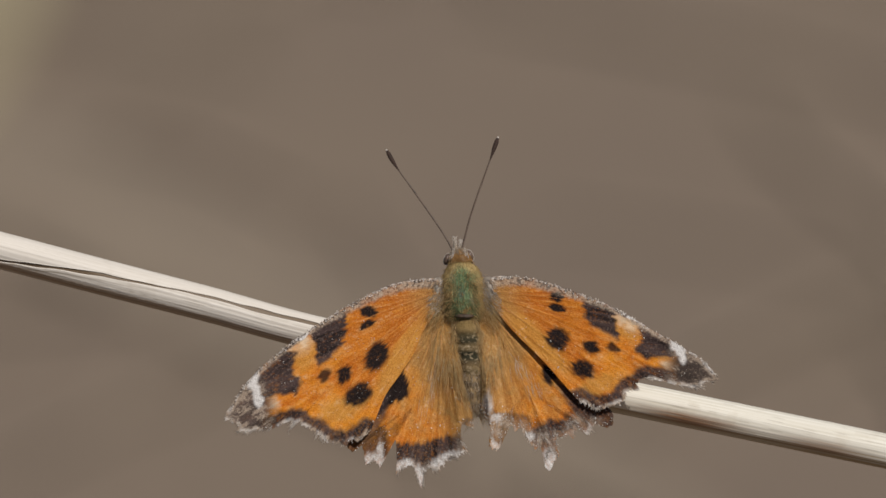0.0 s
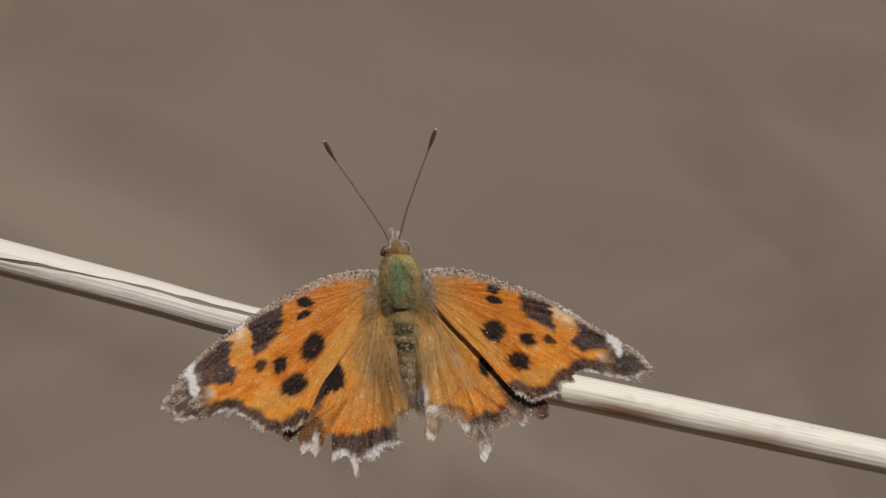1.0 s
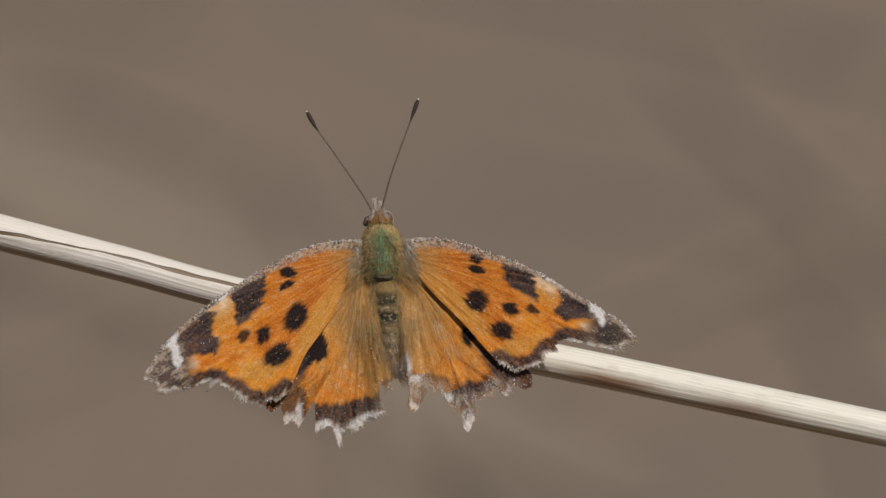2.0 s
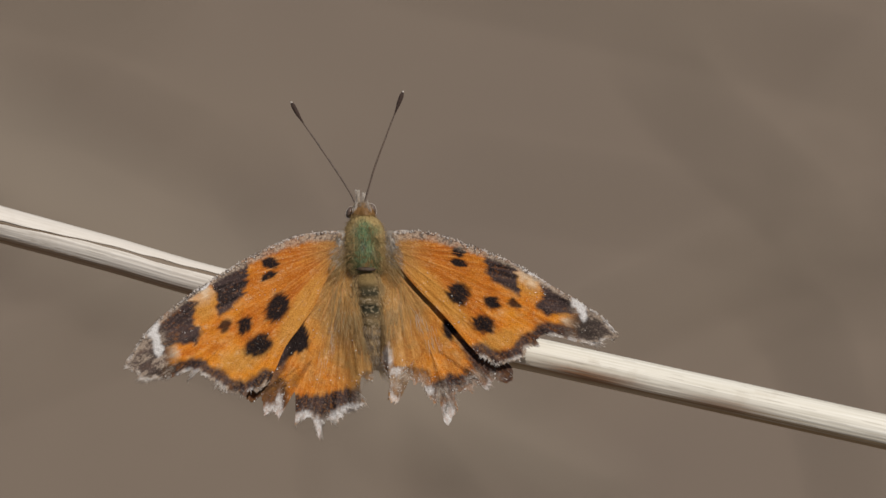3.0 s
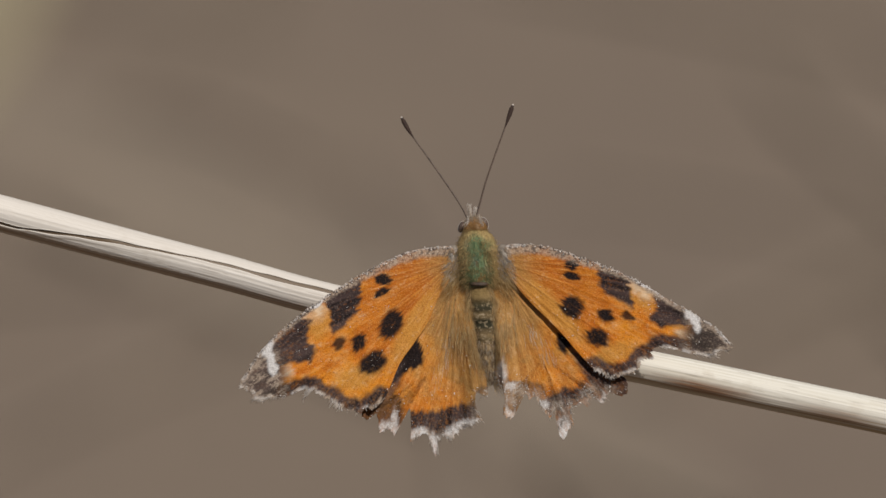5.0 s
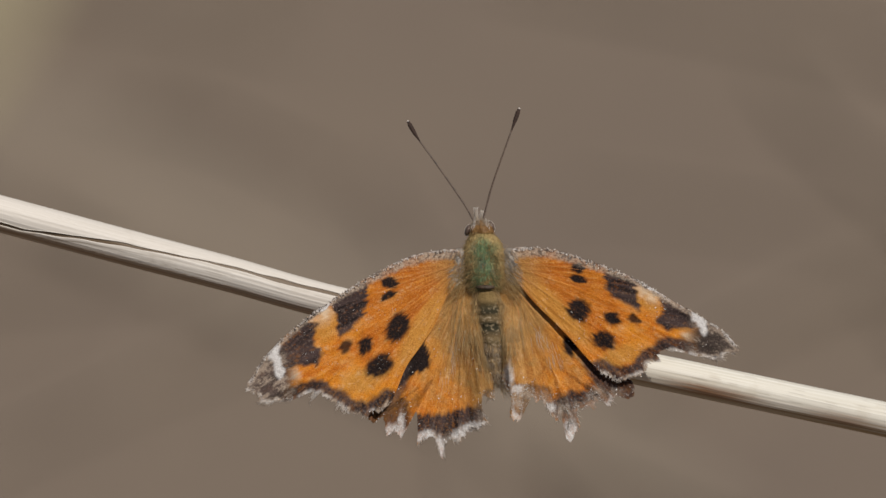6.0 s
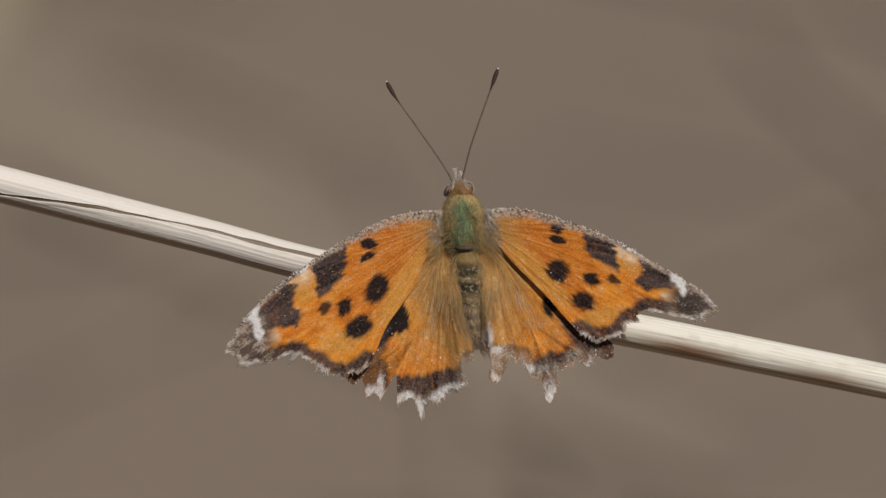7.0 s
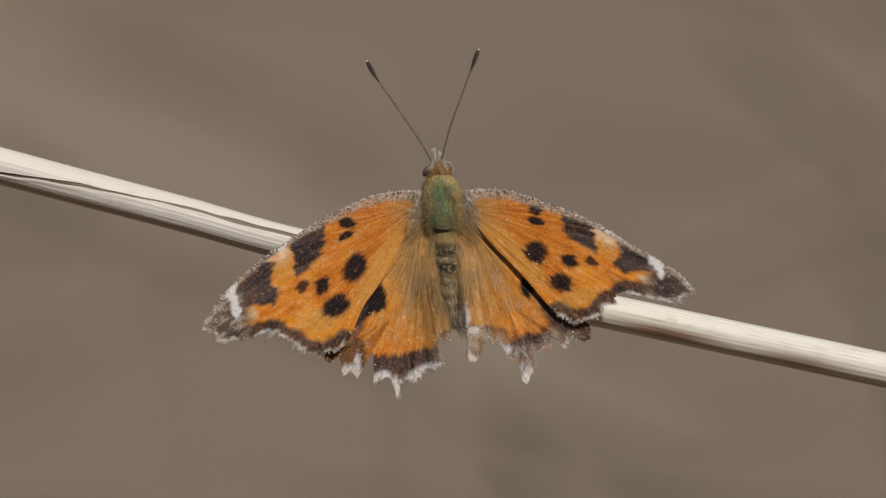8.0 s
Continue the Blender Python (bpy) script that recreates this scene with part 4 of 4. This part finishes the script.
def rings_body(stations, sides=40, wobble=0.05, seed=1):
    """A body from rings along y: y, centre x, centre z, half-width, half-depth."""
    curve = spline(stations, 60)
    verts, faces = [], []
    for y, cx, cz, rx, rz in curve:
        for k in range(sides):
            a = 2 * math.pi * k / sides
            w = 1 + wobble * noise.noise(Vector((math.cos(a) * 2, y * 1.7, math.sin(a) * 2 + seed)))
            verts.append((cx + rx * w * math.cos(a), y, cz + rz * w * math.sin(a)))
    n = len(curve)
    faces = [(i * sides + k, (i + 1) * sides + k, (i + 1) * sides + (k + 1) % sides, i * sides + (k + 1) % sides) for i in range(n - 1) for k in range(sides)]
    faces += [tuple(range(sides)), tuple((n - 1) * sides + k for k in range(sides))[::-1]]
    return verts, faces, curve


def body_hair(name, curve, count, mat, parent, lengths, way, seed, span=(0.0, 1.0), half=math.pi, width=0.028, middle=math.pi / 2, spread_=0.35, clump=None):
    rng = np.random.default_rng(seed)
    i = (rng.uniform(*span, count) * (len(curve) - 1)).astype(int)
    a = middle + rng.uniform(-half, half, count)
    y, cx, cz, rx, rz = curve[i].T
    if clump:
        patch = cloud(np.column_stack([cx + rx * np.cos(a), y]), 0.75, clump[0], 2)
        keep = patch > clump[1] if clump[1] > 0 else patch < -clump[1]
        a, y, cx, cz, rx, rz = a[keep], y[keep], cx[keep], cz[keep], rx[keep], rz[keep]
        count = len(a)
    normal = np.column_stack([np.cos(a), np.zeros(count), np.sin(a)])
    base = np.column_stack([cx + rx * np.cos(a) * 0.98, y, cz + rz * np.sin(a) * 0.98])
    ways = normal * 0.45 + np.array(way) + rng.normal(size=(count, 3)) * spread_
    v, f = hairs(base, ways, rng.uniform(*lengths, count), width, 0.2, seed)
    tagged(mesh_part(name, scaled(v), f, mat, parent), kind="stuff")


def make_body():
    # y, x, z, half-width, half-depth in millimetres
    v, f, c = rings_body([(5.9, -0.15, 0.6, 0.5, 0.5), (5.2, -0.15, 0.6, 1.40, 1.4), (4.0, -0.1, 0.7, 1.90, 1.9), (2.4, -0.05, 0.65, 2.12, 2.0),
                          (0.9, 0.0, 0.55, 1.95, 1.75), (0.1, 0.05, 0.45, 1.55, 1.4)], seed=2)
    thorax = mesh_part("thorax", scaled(v), f, GREEN_FUR, butterfly, "furry thorax with a green and ochre sheen")
    body_hair("green_fur", c, 1700, FUR_MOSS, thorax, (0.2, 0.45), (0, -1.1, 0.0), 41, (0.22, 0.90), 0.75, 0.013, clump=(7, 0.42))
    body_hair("rust_fur", c, 1500, FUR_BROWN, thorax, (0.2, 0.5), (0, -1.1, 0.0), 57, (0.25, 0.95), 0.95, 0.013, clump=(7, -0.43))
    body_hair("ochre_fur", c, 700, FUR_OCHRE, thorax, (0.3, 0.7), (0, -0.9, 0.05), 42, (0.04, 0.45), 1.7, 0.013)
    body_hair("ochre_fur", c, 450, FUR_OCHRE, thorax, (0.3, 0.7), (-0.1, -0.9, 0.05), 52, (0.1, 1.0), 0.65, 0.013, middle=2.5)
    body_hair("ochre_fur", c, 450, FUR_OCHRE, thorax, (0.3, 0.7), (0.1, -0.9, 0.05), 53, (0.1, 1.0), 0.65, 0.013, middle=0.65)
    body_hair("side_fur", c, 600, FUR_TAN, thorax, (0.4, 1.1), (-0.5, -0.7, 0.05), 43, (0.3, 1.0), 0.9, 0.013, middle=2.9)
    body_hair("side_fur", c, 600, FUR_TAN, thorax, (0.4, 1.1), (0.5, -0.7, 0.05), 47, (0.3, 1.0), 0.9, 0.013, middle=0.25)
    v, f, c = rings_body([(0.5, 0.1, 0.8, 1.1, 1.1), (-0.6, 0.2, 0.9, 1.3, 1.25), (-3.0, 0.45, 0.8, 1.25, 1.2), (-6.0, 0.75, 0.5, 0.95, 0.95),
                          (-8.2, 1.0, 0.1, 0.5, 0.5), (-8.9, 1.05, 0.0, 0.15, 0.15)], wobble=0.03, seed=5)
    v = [(x, y, z + 0.06 * math.sin(y * 6.5)) for x, y, z in v]
    a = np.array(v)
    across = np.abs(a[:, 0] - np.interp(a[:, 1], [-8.9, -3.0, 0.5], [1.05, 0.45, 0.1]))
    across = across + 0.5 * (cloud(a[:, :2], 2.2, 91, 2) - 0.5)
    middle = 1 - smoothstep(across, 0.60, 1.20)
    bars = sum(k * np.exp(-((a[:, 1] - y) / h) ** 2) for y, h, k in ((-1.45, 0.55, 1.0), (-3.15, 0.50, 0.95), (-4.6, 0.35, 0.55), (-5.8, 0.3, 0.35)))
    bars = 0.85 * bars + 0.45 * smoothstep(-a[:, 1], 0.3, 0.9) * (1 - 0.75 * smoothstep(-a[:, 1], 3.4, 5.2))
    scales = middle * (0.25 + 0.35 * sum(np.exp(-((a[:, 1] - y) / 0.25) ** 2) for y in (-2.3, -3.95, -5.2, -6.3))) * smoothstep(-a[:, 1], 0.6, 1.2)
    rust = np.exp(-((a[:, 1] + 0.20) / 0.80) ** 2) * (1 - smoothstep(across, 0.6, 1.2))
    abdomen = mesh_part("abdomen", scaled(v), f, ABDOMEN, butterfly, "dark banded abdomen with tan and grey hair", masks={"bars": np.clip(bars * middle, 0, 1), "scales": np.clip(scales, 0, 1), "rust": rust})
    body_hair("grey_fur", c, 420, FUR_GREY, abdomen, (0.3, 0.8), (0.1, -1.4, 0.0), 44, (0.55, 1.0), 1.3, 0.02, spread_=0.3)
    body_hair("tan_fur", c, 800, FUR_TAN, abdomen, (0.7, 1.8), (0.30, -1.5, 0.05), 45, (0.05, 1.0), 0.65, 0.014, middle=0.15, spread_=0.2)
    body_hair("tan_fur", c, 800, FUR_TAN, abdomen, (0.7, 1.8), (-0.22, -1.5, 0.05), 48, (0.05, 1.0), 0.65, 0.014, middle=3.0, spread_=0.2)
    # grey furry shoulder plates between the thorax and the wings
    for cx, sx, seed in ((-2.75, 0.80, 54), (2.70, 0.78, 55)):
        v, f, t = rings_body([(4.25, cx * 0.86, 1.2, 0.2, 0.12), (3.9, cx * 0.88, 1.25, sx * 0.75, 0.42), (2.9, cx * 0.96, 1.25, sx, 0.50), (1.7, cx, 1.2, sx * 0.85, 0.42), (0.7, cx * 1.05, 1.1, 0.2, 0.15)], wobble=0.15, seed=seed)
        shoulder = mesh_part("shoulder_plate", scaled(v), f, FUR_ASH, thorax, "ash-grey furry plate at the wing base")
        body_hair("ash_fur", t, 520, FUR_ASH, shoulder, (0.25, 0.65), (0.35 * np.sign(cx), -0.8, 0.05), seed, (0.02, 0.98), 1.7, 0.016)
        body_hair("dark_fur", t, 90, DARK_FRINGE, shoulder, (0.2, 0.5), (0.35 * np.sign(cx), -0.8, 0.1), seed + 20, (0.05, 0.95), 1.5, 0.016)
    # dark waist between thorax and abdomen
    ring = [(0.05 + 1.1 * math.cos(a), 0.28 + 0.1 * math.cos(2 * a), 0.75 + 1.15 * math.sin(a)) for a in np.linspace(0.35, 2.8, 40)]
    v, f = tube([(x, y + 0.42 - 0.12 * abs(x), z + 0.42) for x, y, z in ring], 0.21 * np.sin(np.linspace(0.15, math.pi - 0.15, 40)) ** 0.7, 10)
    mesh_part("waist", scaled(v), f, WAIST, thorax, "dark furrow behind the thorax")
    v, f, c = rings_body([(5.3, -0.2, 0.45, 0.75, 0.8), (5.7, -0.25, 0.5, 1.05, 1.0), (6.3, -0.3, 0.5, 0.95, 0.95), (6.75, -0.32, 0.5, 0.5, 0.6), (6.9, -0.32, 0.5, 0.15, 0.2)], seed=8)
    head = mesh_part("head", scaled(v), f, FUR_BROWN, butterfly, "brown furry head")
    body_hair("head_fur", c, 1300, FUR_BROWN, head, (0.15, 0.4), (0, -0.8, 0.05), 46, (0.0, 0.75), 1.6, 0.012)
    body_hair("face_fur", c, 420, FUR_GREY, head, (0.15, 0.45), (0, 0.7, 0.05), 50, (0.62, 1.0), 1.6, 0.013)
    body_hair("collar_fur", c, 500, FUR_OCHRE, head, (0.4, 0.9), (0, -1.2, 0.05), 51, (0.0, 0.35), 1.5, 0.013)
    for x, y, turn in ((-1.50, 5.95, 22), (0.62, 6.25, -22)):
        bm = bmesh.new()
        bmesh.ops.create_icosphere(bm, subdivisions=3, radius=1.0)
        bm.transform(pose(x * MM, y * MM, (0.15 - LEAN_BACK * y) * MM, rz=-turn) @ Matrix.Diagonal((0.34 * MM, 0.58 * MM, 0.55 * MM, 1)))
        me = bpy.data.meshes.new("eye")
        bm.to_mesh(me)
        bm.free()
        me.materials.append(EYE_BROWN)
        me.polygons.foreach_set("use_smooth", [True] * len(me.polygons))
        eye = new("eye", me)
        eye.parent = head
        eye["label"] = "dark brown compound eye with a pale rim"
        # pale scales ring the eye
        c, s = math.cos(radians(-turn)), math.sin(radians(-turn))
        ring = [(x + 0.33 * math.cos(a) * c - 0.57 * math.sin(a) * s, y + 0.33 * math.cos(a) * s + 0.57 * math.sin(a) * c, 0.30 + 0.12 * math.sin(a))
                for a in np.linspace(0, 2 * math.pi, 48)]
        v, f = tube(ring, 0.026, 8)
        mesh_part("eye_rim", scaled(v), f, PALE_HAIR, eye, "pale rim of scales round the eye")
    for x, lean, length in ((-0.66, -0.22, 1.25), (-0.26, 0.06, 0.95)):
        path = [(x + lean * t, 6.7 + length * t, 0.2 + 0.25 * t) for t in np.linspace(0, 1, 10)]
        palp = mesh_part("palp", *(lambda r: (scaled(r[0]), r[1]))(tube(path, np.interp(np.linspace(0, 1, 10), [0, 0.5, 1], [0.16, 0.15, 0.04]))), FUR_GREY, head, "pale hairy palp")
        rng = np.random.default_rng(60)
        i = rng.integers(0, 9, 140)
        base = np.array(path)[i] + rng.normal(size=(140, 3)) * 0.08
        v, f = hairs(base, np.column_stack([rng.normal(size=140) * 0.5, np.ones(140), rng.normal(size=140) * 0.5 + 0.2]), rng.uniform(0.2, 0.4, 140), 0.026, 0.1, 61)
        mesh_part("palp_hair", scaled(v), f, PALE_HAIR, palp)
    # antennae: thin ringed rods that swell into a club with a pale tip
    for line in ([(-1.01, 6.78), (-1.54, 7.84), (-2.54, 9.43), (-4.72, 12.61), (-6.25, 14.79), (-7.05, 16.22)], [(-0.16, 6.78), (0.27, 8.37), (0.79, 10.18), (1.70, 12.72), (2.65, 15.26), (3.39, 17.28)]):
        flat = spline(line, 170)
        u = np.linspace(0, 1, 170)
        path = np.column_stack([flat, 0.5 + 1.2 * np.sin(u * 1.4)])
        r = 0.085 + 0.012 * np.sin(np.arange(170) * 1.35) - 0.02 * u
        r = r + 0.14 * smoothstep(u, 0.80, 0.93) * (1 - 0.55 * smoothstep(u, 0.965, 1.0))
        cut = 138
        v, f = tube(path[:cut], r[:cut], 10)
        antenna = mesh_part("antenna", scaled(v), f, ANTENNA, butterfly, "thin ringed antenna with a dark club")
        v, f = tube(path[cut - 1:], r[cut - 1:], 12)
        club = mesh_part("club", scaled(v), f, CLUB, antenna, "blackish antenna club")
        tip = path[-1] - path[-4]
        tip /= np.linalg.norm(tip)
        v, f = tube([path[-1] + tip * t for t in (0.0, 0.06, 0.12, 0.16)], [0.10, 0.11, 0.08, 0.02], 10)
        mesh_part("club_tip", scaled(v), f, PALE_HAIR, club, "pale antenna tip")


make_body()


def tuft(name, mat, count, start, end, way, lengths, lift, parent, seed, height=0.06, width=0.011, stray=0.45):
    """Long hair lying on a wing from the line start-end, combed along way."""
    rng = np.random.default_rng(seed)
    t = rng.uniform(0, 1, (count, 1))
    flat = np.array(start) * (1 - t) + np.array(end) * t + np.clip(rng.normal(size=(count, 2)), -1.5, 1.5) * stray
    base = np.column_stack([flat, lift(flat) + height * rng.uniform(0.3, 1.4, count)])
    ways = np.column_stack([np.array(way)[None, :] + rng.normal(size=(count, 2)) * 0.12, rng.normal(size=count) * 0.06 + 0.02])
    v, f = hairs(base, ways, rng.uniform(*lengths, count), width, 0.04, seed)
    tagged(mesh_part(name, scaled(v), f, mat, parent), kind="stuff")


WINGS = [o for o in butterfly.children if o.name.startswith(("hindwing", "forewing"))]
HIND_A, HIND_B, FORE_A, FORE_B = WINGS
HEAD = next(o for o in butterfly.children if o.name == "head")
for start, end, way, seed in (((-1.22, 5.75), (-0.80, 6.75), (0.25, 1.0), 91), ((0.45, 6.0), (0.15, 6.8), (-0.25, 1.0), 92)):
    tuft("brow_hair", PALE_HAIR, 45, start, end, way, (0.15, 0.40), lambda q: np.full(len(q), 1.25), HEAD, seed, 0.06, 0.016, 0.10)
tuft("long_hair", FUR_TAN, 150, (-2.8, -0.5), (-1.3, -4.5), (-0.12, -1.0), (2.0, 5.5), hind_lift, HIND_A, 81)
tuft("long_hair", FUR_TAN, 150, (3.0, -0.5), (2.3, -4.0), (0.12, -1.0), (2.0, 4.5), hind_lift, HIND_B, 82)
tuft("inner_hair", FUR_TAN, 230, (-1.3, -1.0), (-0.2, -7.0), (0.24, -1.0), (1.2, 3.0), hind_lift, HIND_A, 85, 0.12, 0.014)
tuft("inner_hair", FUR_TAN, 190, (1.9, -1.0), (2.1, -6.5), (-0.10, -1.0), (1.0, 2.4), hind_lift, HIND_B, 90, 0.12, 0.014)
tuft("long_hair", PALE_HAIR, 45, (4.5, -3.0), (6.8, -6.5), (0.25, -1.0), (0.8, 2.4), hind_lift, HIND_B, 86)
tuft("long_hair", PALE_HAIR, 30, (-2.5, -4.0), (-4.0, -8.5), (-0.12, -1.0), (0.8, 2.4), hind_lift, HIND_A, 87)
tuft("root_hair", PALE_HAIR, 260, (-2.2, 3.1), (-2.6, 1.4), (-0.7, -0.5), (0.3, 0.9), fore_lift, FORE_A, 88)
tuft("root_hair", PALE_HAIR, 260, (2.2, 3.1), (2.7, 1.4), (0.7, -0.5), (0.3, 0.9), fore_lift, FORE_B, 89)
tuft("root_hair", FUR_TAN, 330, (-2.2, 3.2), (-2.6, 0.0), (-0.4, -0.7), (0.5, 1.8), fore_lift, FORE_A, 83)
tuft("root_hair", FUR_TAN, 330, (2.2, 3.2), (2.7, 0.0), (0.4, -0.7), (0.5, 1.8), fore_lift, FORE_B, 84)


def leg(points, seed):
    path = spline(points, 40)
    r = np.interp(np.linspace(0, 1, 40), [0, 0.3, 0.4, 0.7, 1], [0.28, 0.26, 0.2, 0.14, 0.09])
    v, f = tube(path, r, 10)
    rng = np.random.default_rng(seed)
    i = rng.integers(2, 38, 160)
    v2, f2 = hairs(path[i], rng.normal(size=(160, 3)) + np.array([0, -0.4, 0]), 0.35, 0.02, 0.1, seed)
    v, f = join([(v, f), (v2, f2)])
    mesh_part("leg", scaled(v), f, LEG, butterfly, "brown leg gripping the stalk")


# walking legs from the thorax to the stalk below
def stalk_at(x):
    i = int(np.argmin(np.abs(CENTRE_X - x * MM)))
    d = Vector(CENTRE[i]) - PERCH
    return np.array([x, d.dot(UP) / MM, d.dot(BACK) / MM + LEAN_BACK * d.dot(UP) / MM])


for k, (x0, y0, x1) in enumerate(((-0.9, 3.0, -2.6), (0.9, 3.0, 3.0), (-0.9, 1.2, -4.4), (0.9, 1.2, 4.6))):
    foot = stalk_at(x1) + np.array([0, 0.75, 1.30])
    knee = np.array([(x0 + x1) / 2 + (0.8 if x1 > 0 else -0.8), y0 - 0.6, -1.6])
    leg([(x0, y0, -0.6), tuple((np.array([x0, y0, -0.6]) + knee) / 2), tuple(knee), tuple((knee + foot) / 2 + np.array([0, 0.5, 0.3])), tuple(foot)], 70 + k)


def motions():
    """The butterfly rocks and nods a little on its feet, as the stalk stirs."""
    rocking = [  # seconds, degrees about the line to the lens, degrees of nodding towards it
        (0, 0.28, -0.02), (0.5, 0.05, -1.46), (1, 0.02, -0.58), (1.2, 0.13, -0.07), (2.3, -0.01, -0.82), (2.5, -0.05, -0.88),
        (3, -0.05, -0.55), (3.5, 0.34, -0.55), (4, 0.27, -0.22), (4.5, 0.11, 0.36), (4.7, 0.18, 0.52), (5.8, 0.49, 0.33),
        (6, 0.47, 0.11), (6.5, 0.37, 1.06), (7, 0.18, 0.65), (7.5, -0.08, 1.80), (8, -0.01, 0.32),
    ]
    rest, grip = pose(*PERCH, rx=90 - TILT), Matrix.Translation((0, -0.0040, 0.0020))
    walk(butterfly, [(t, rest @ grip @ pose(0, 0, 0, rx=nod, rz=turn) @ grip.inverted()) for t, turn, nod in rocking])


motions()
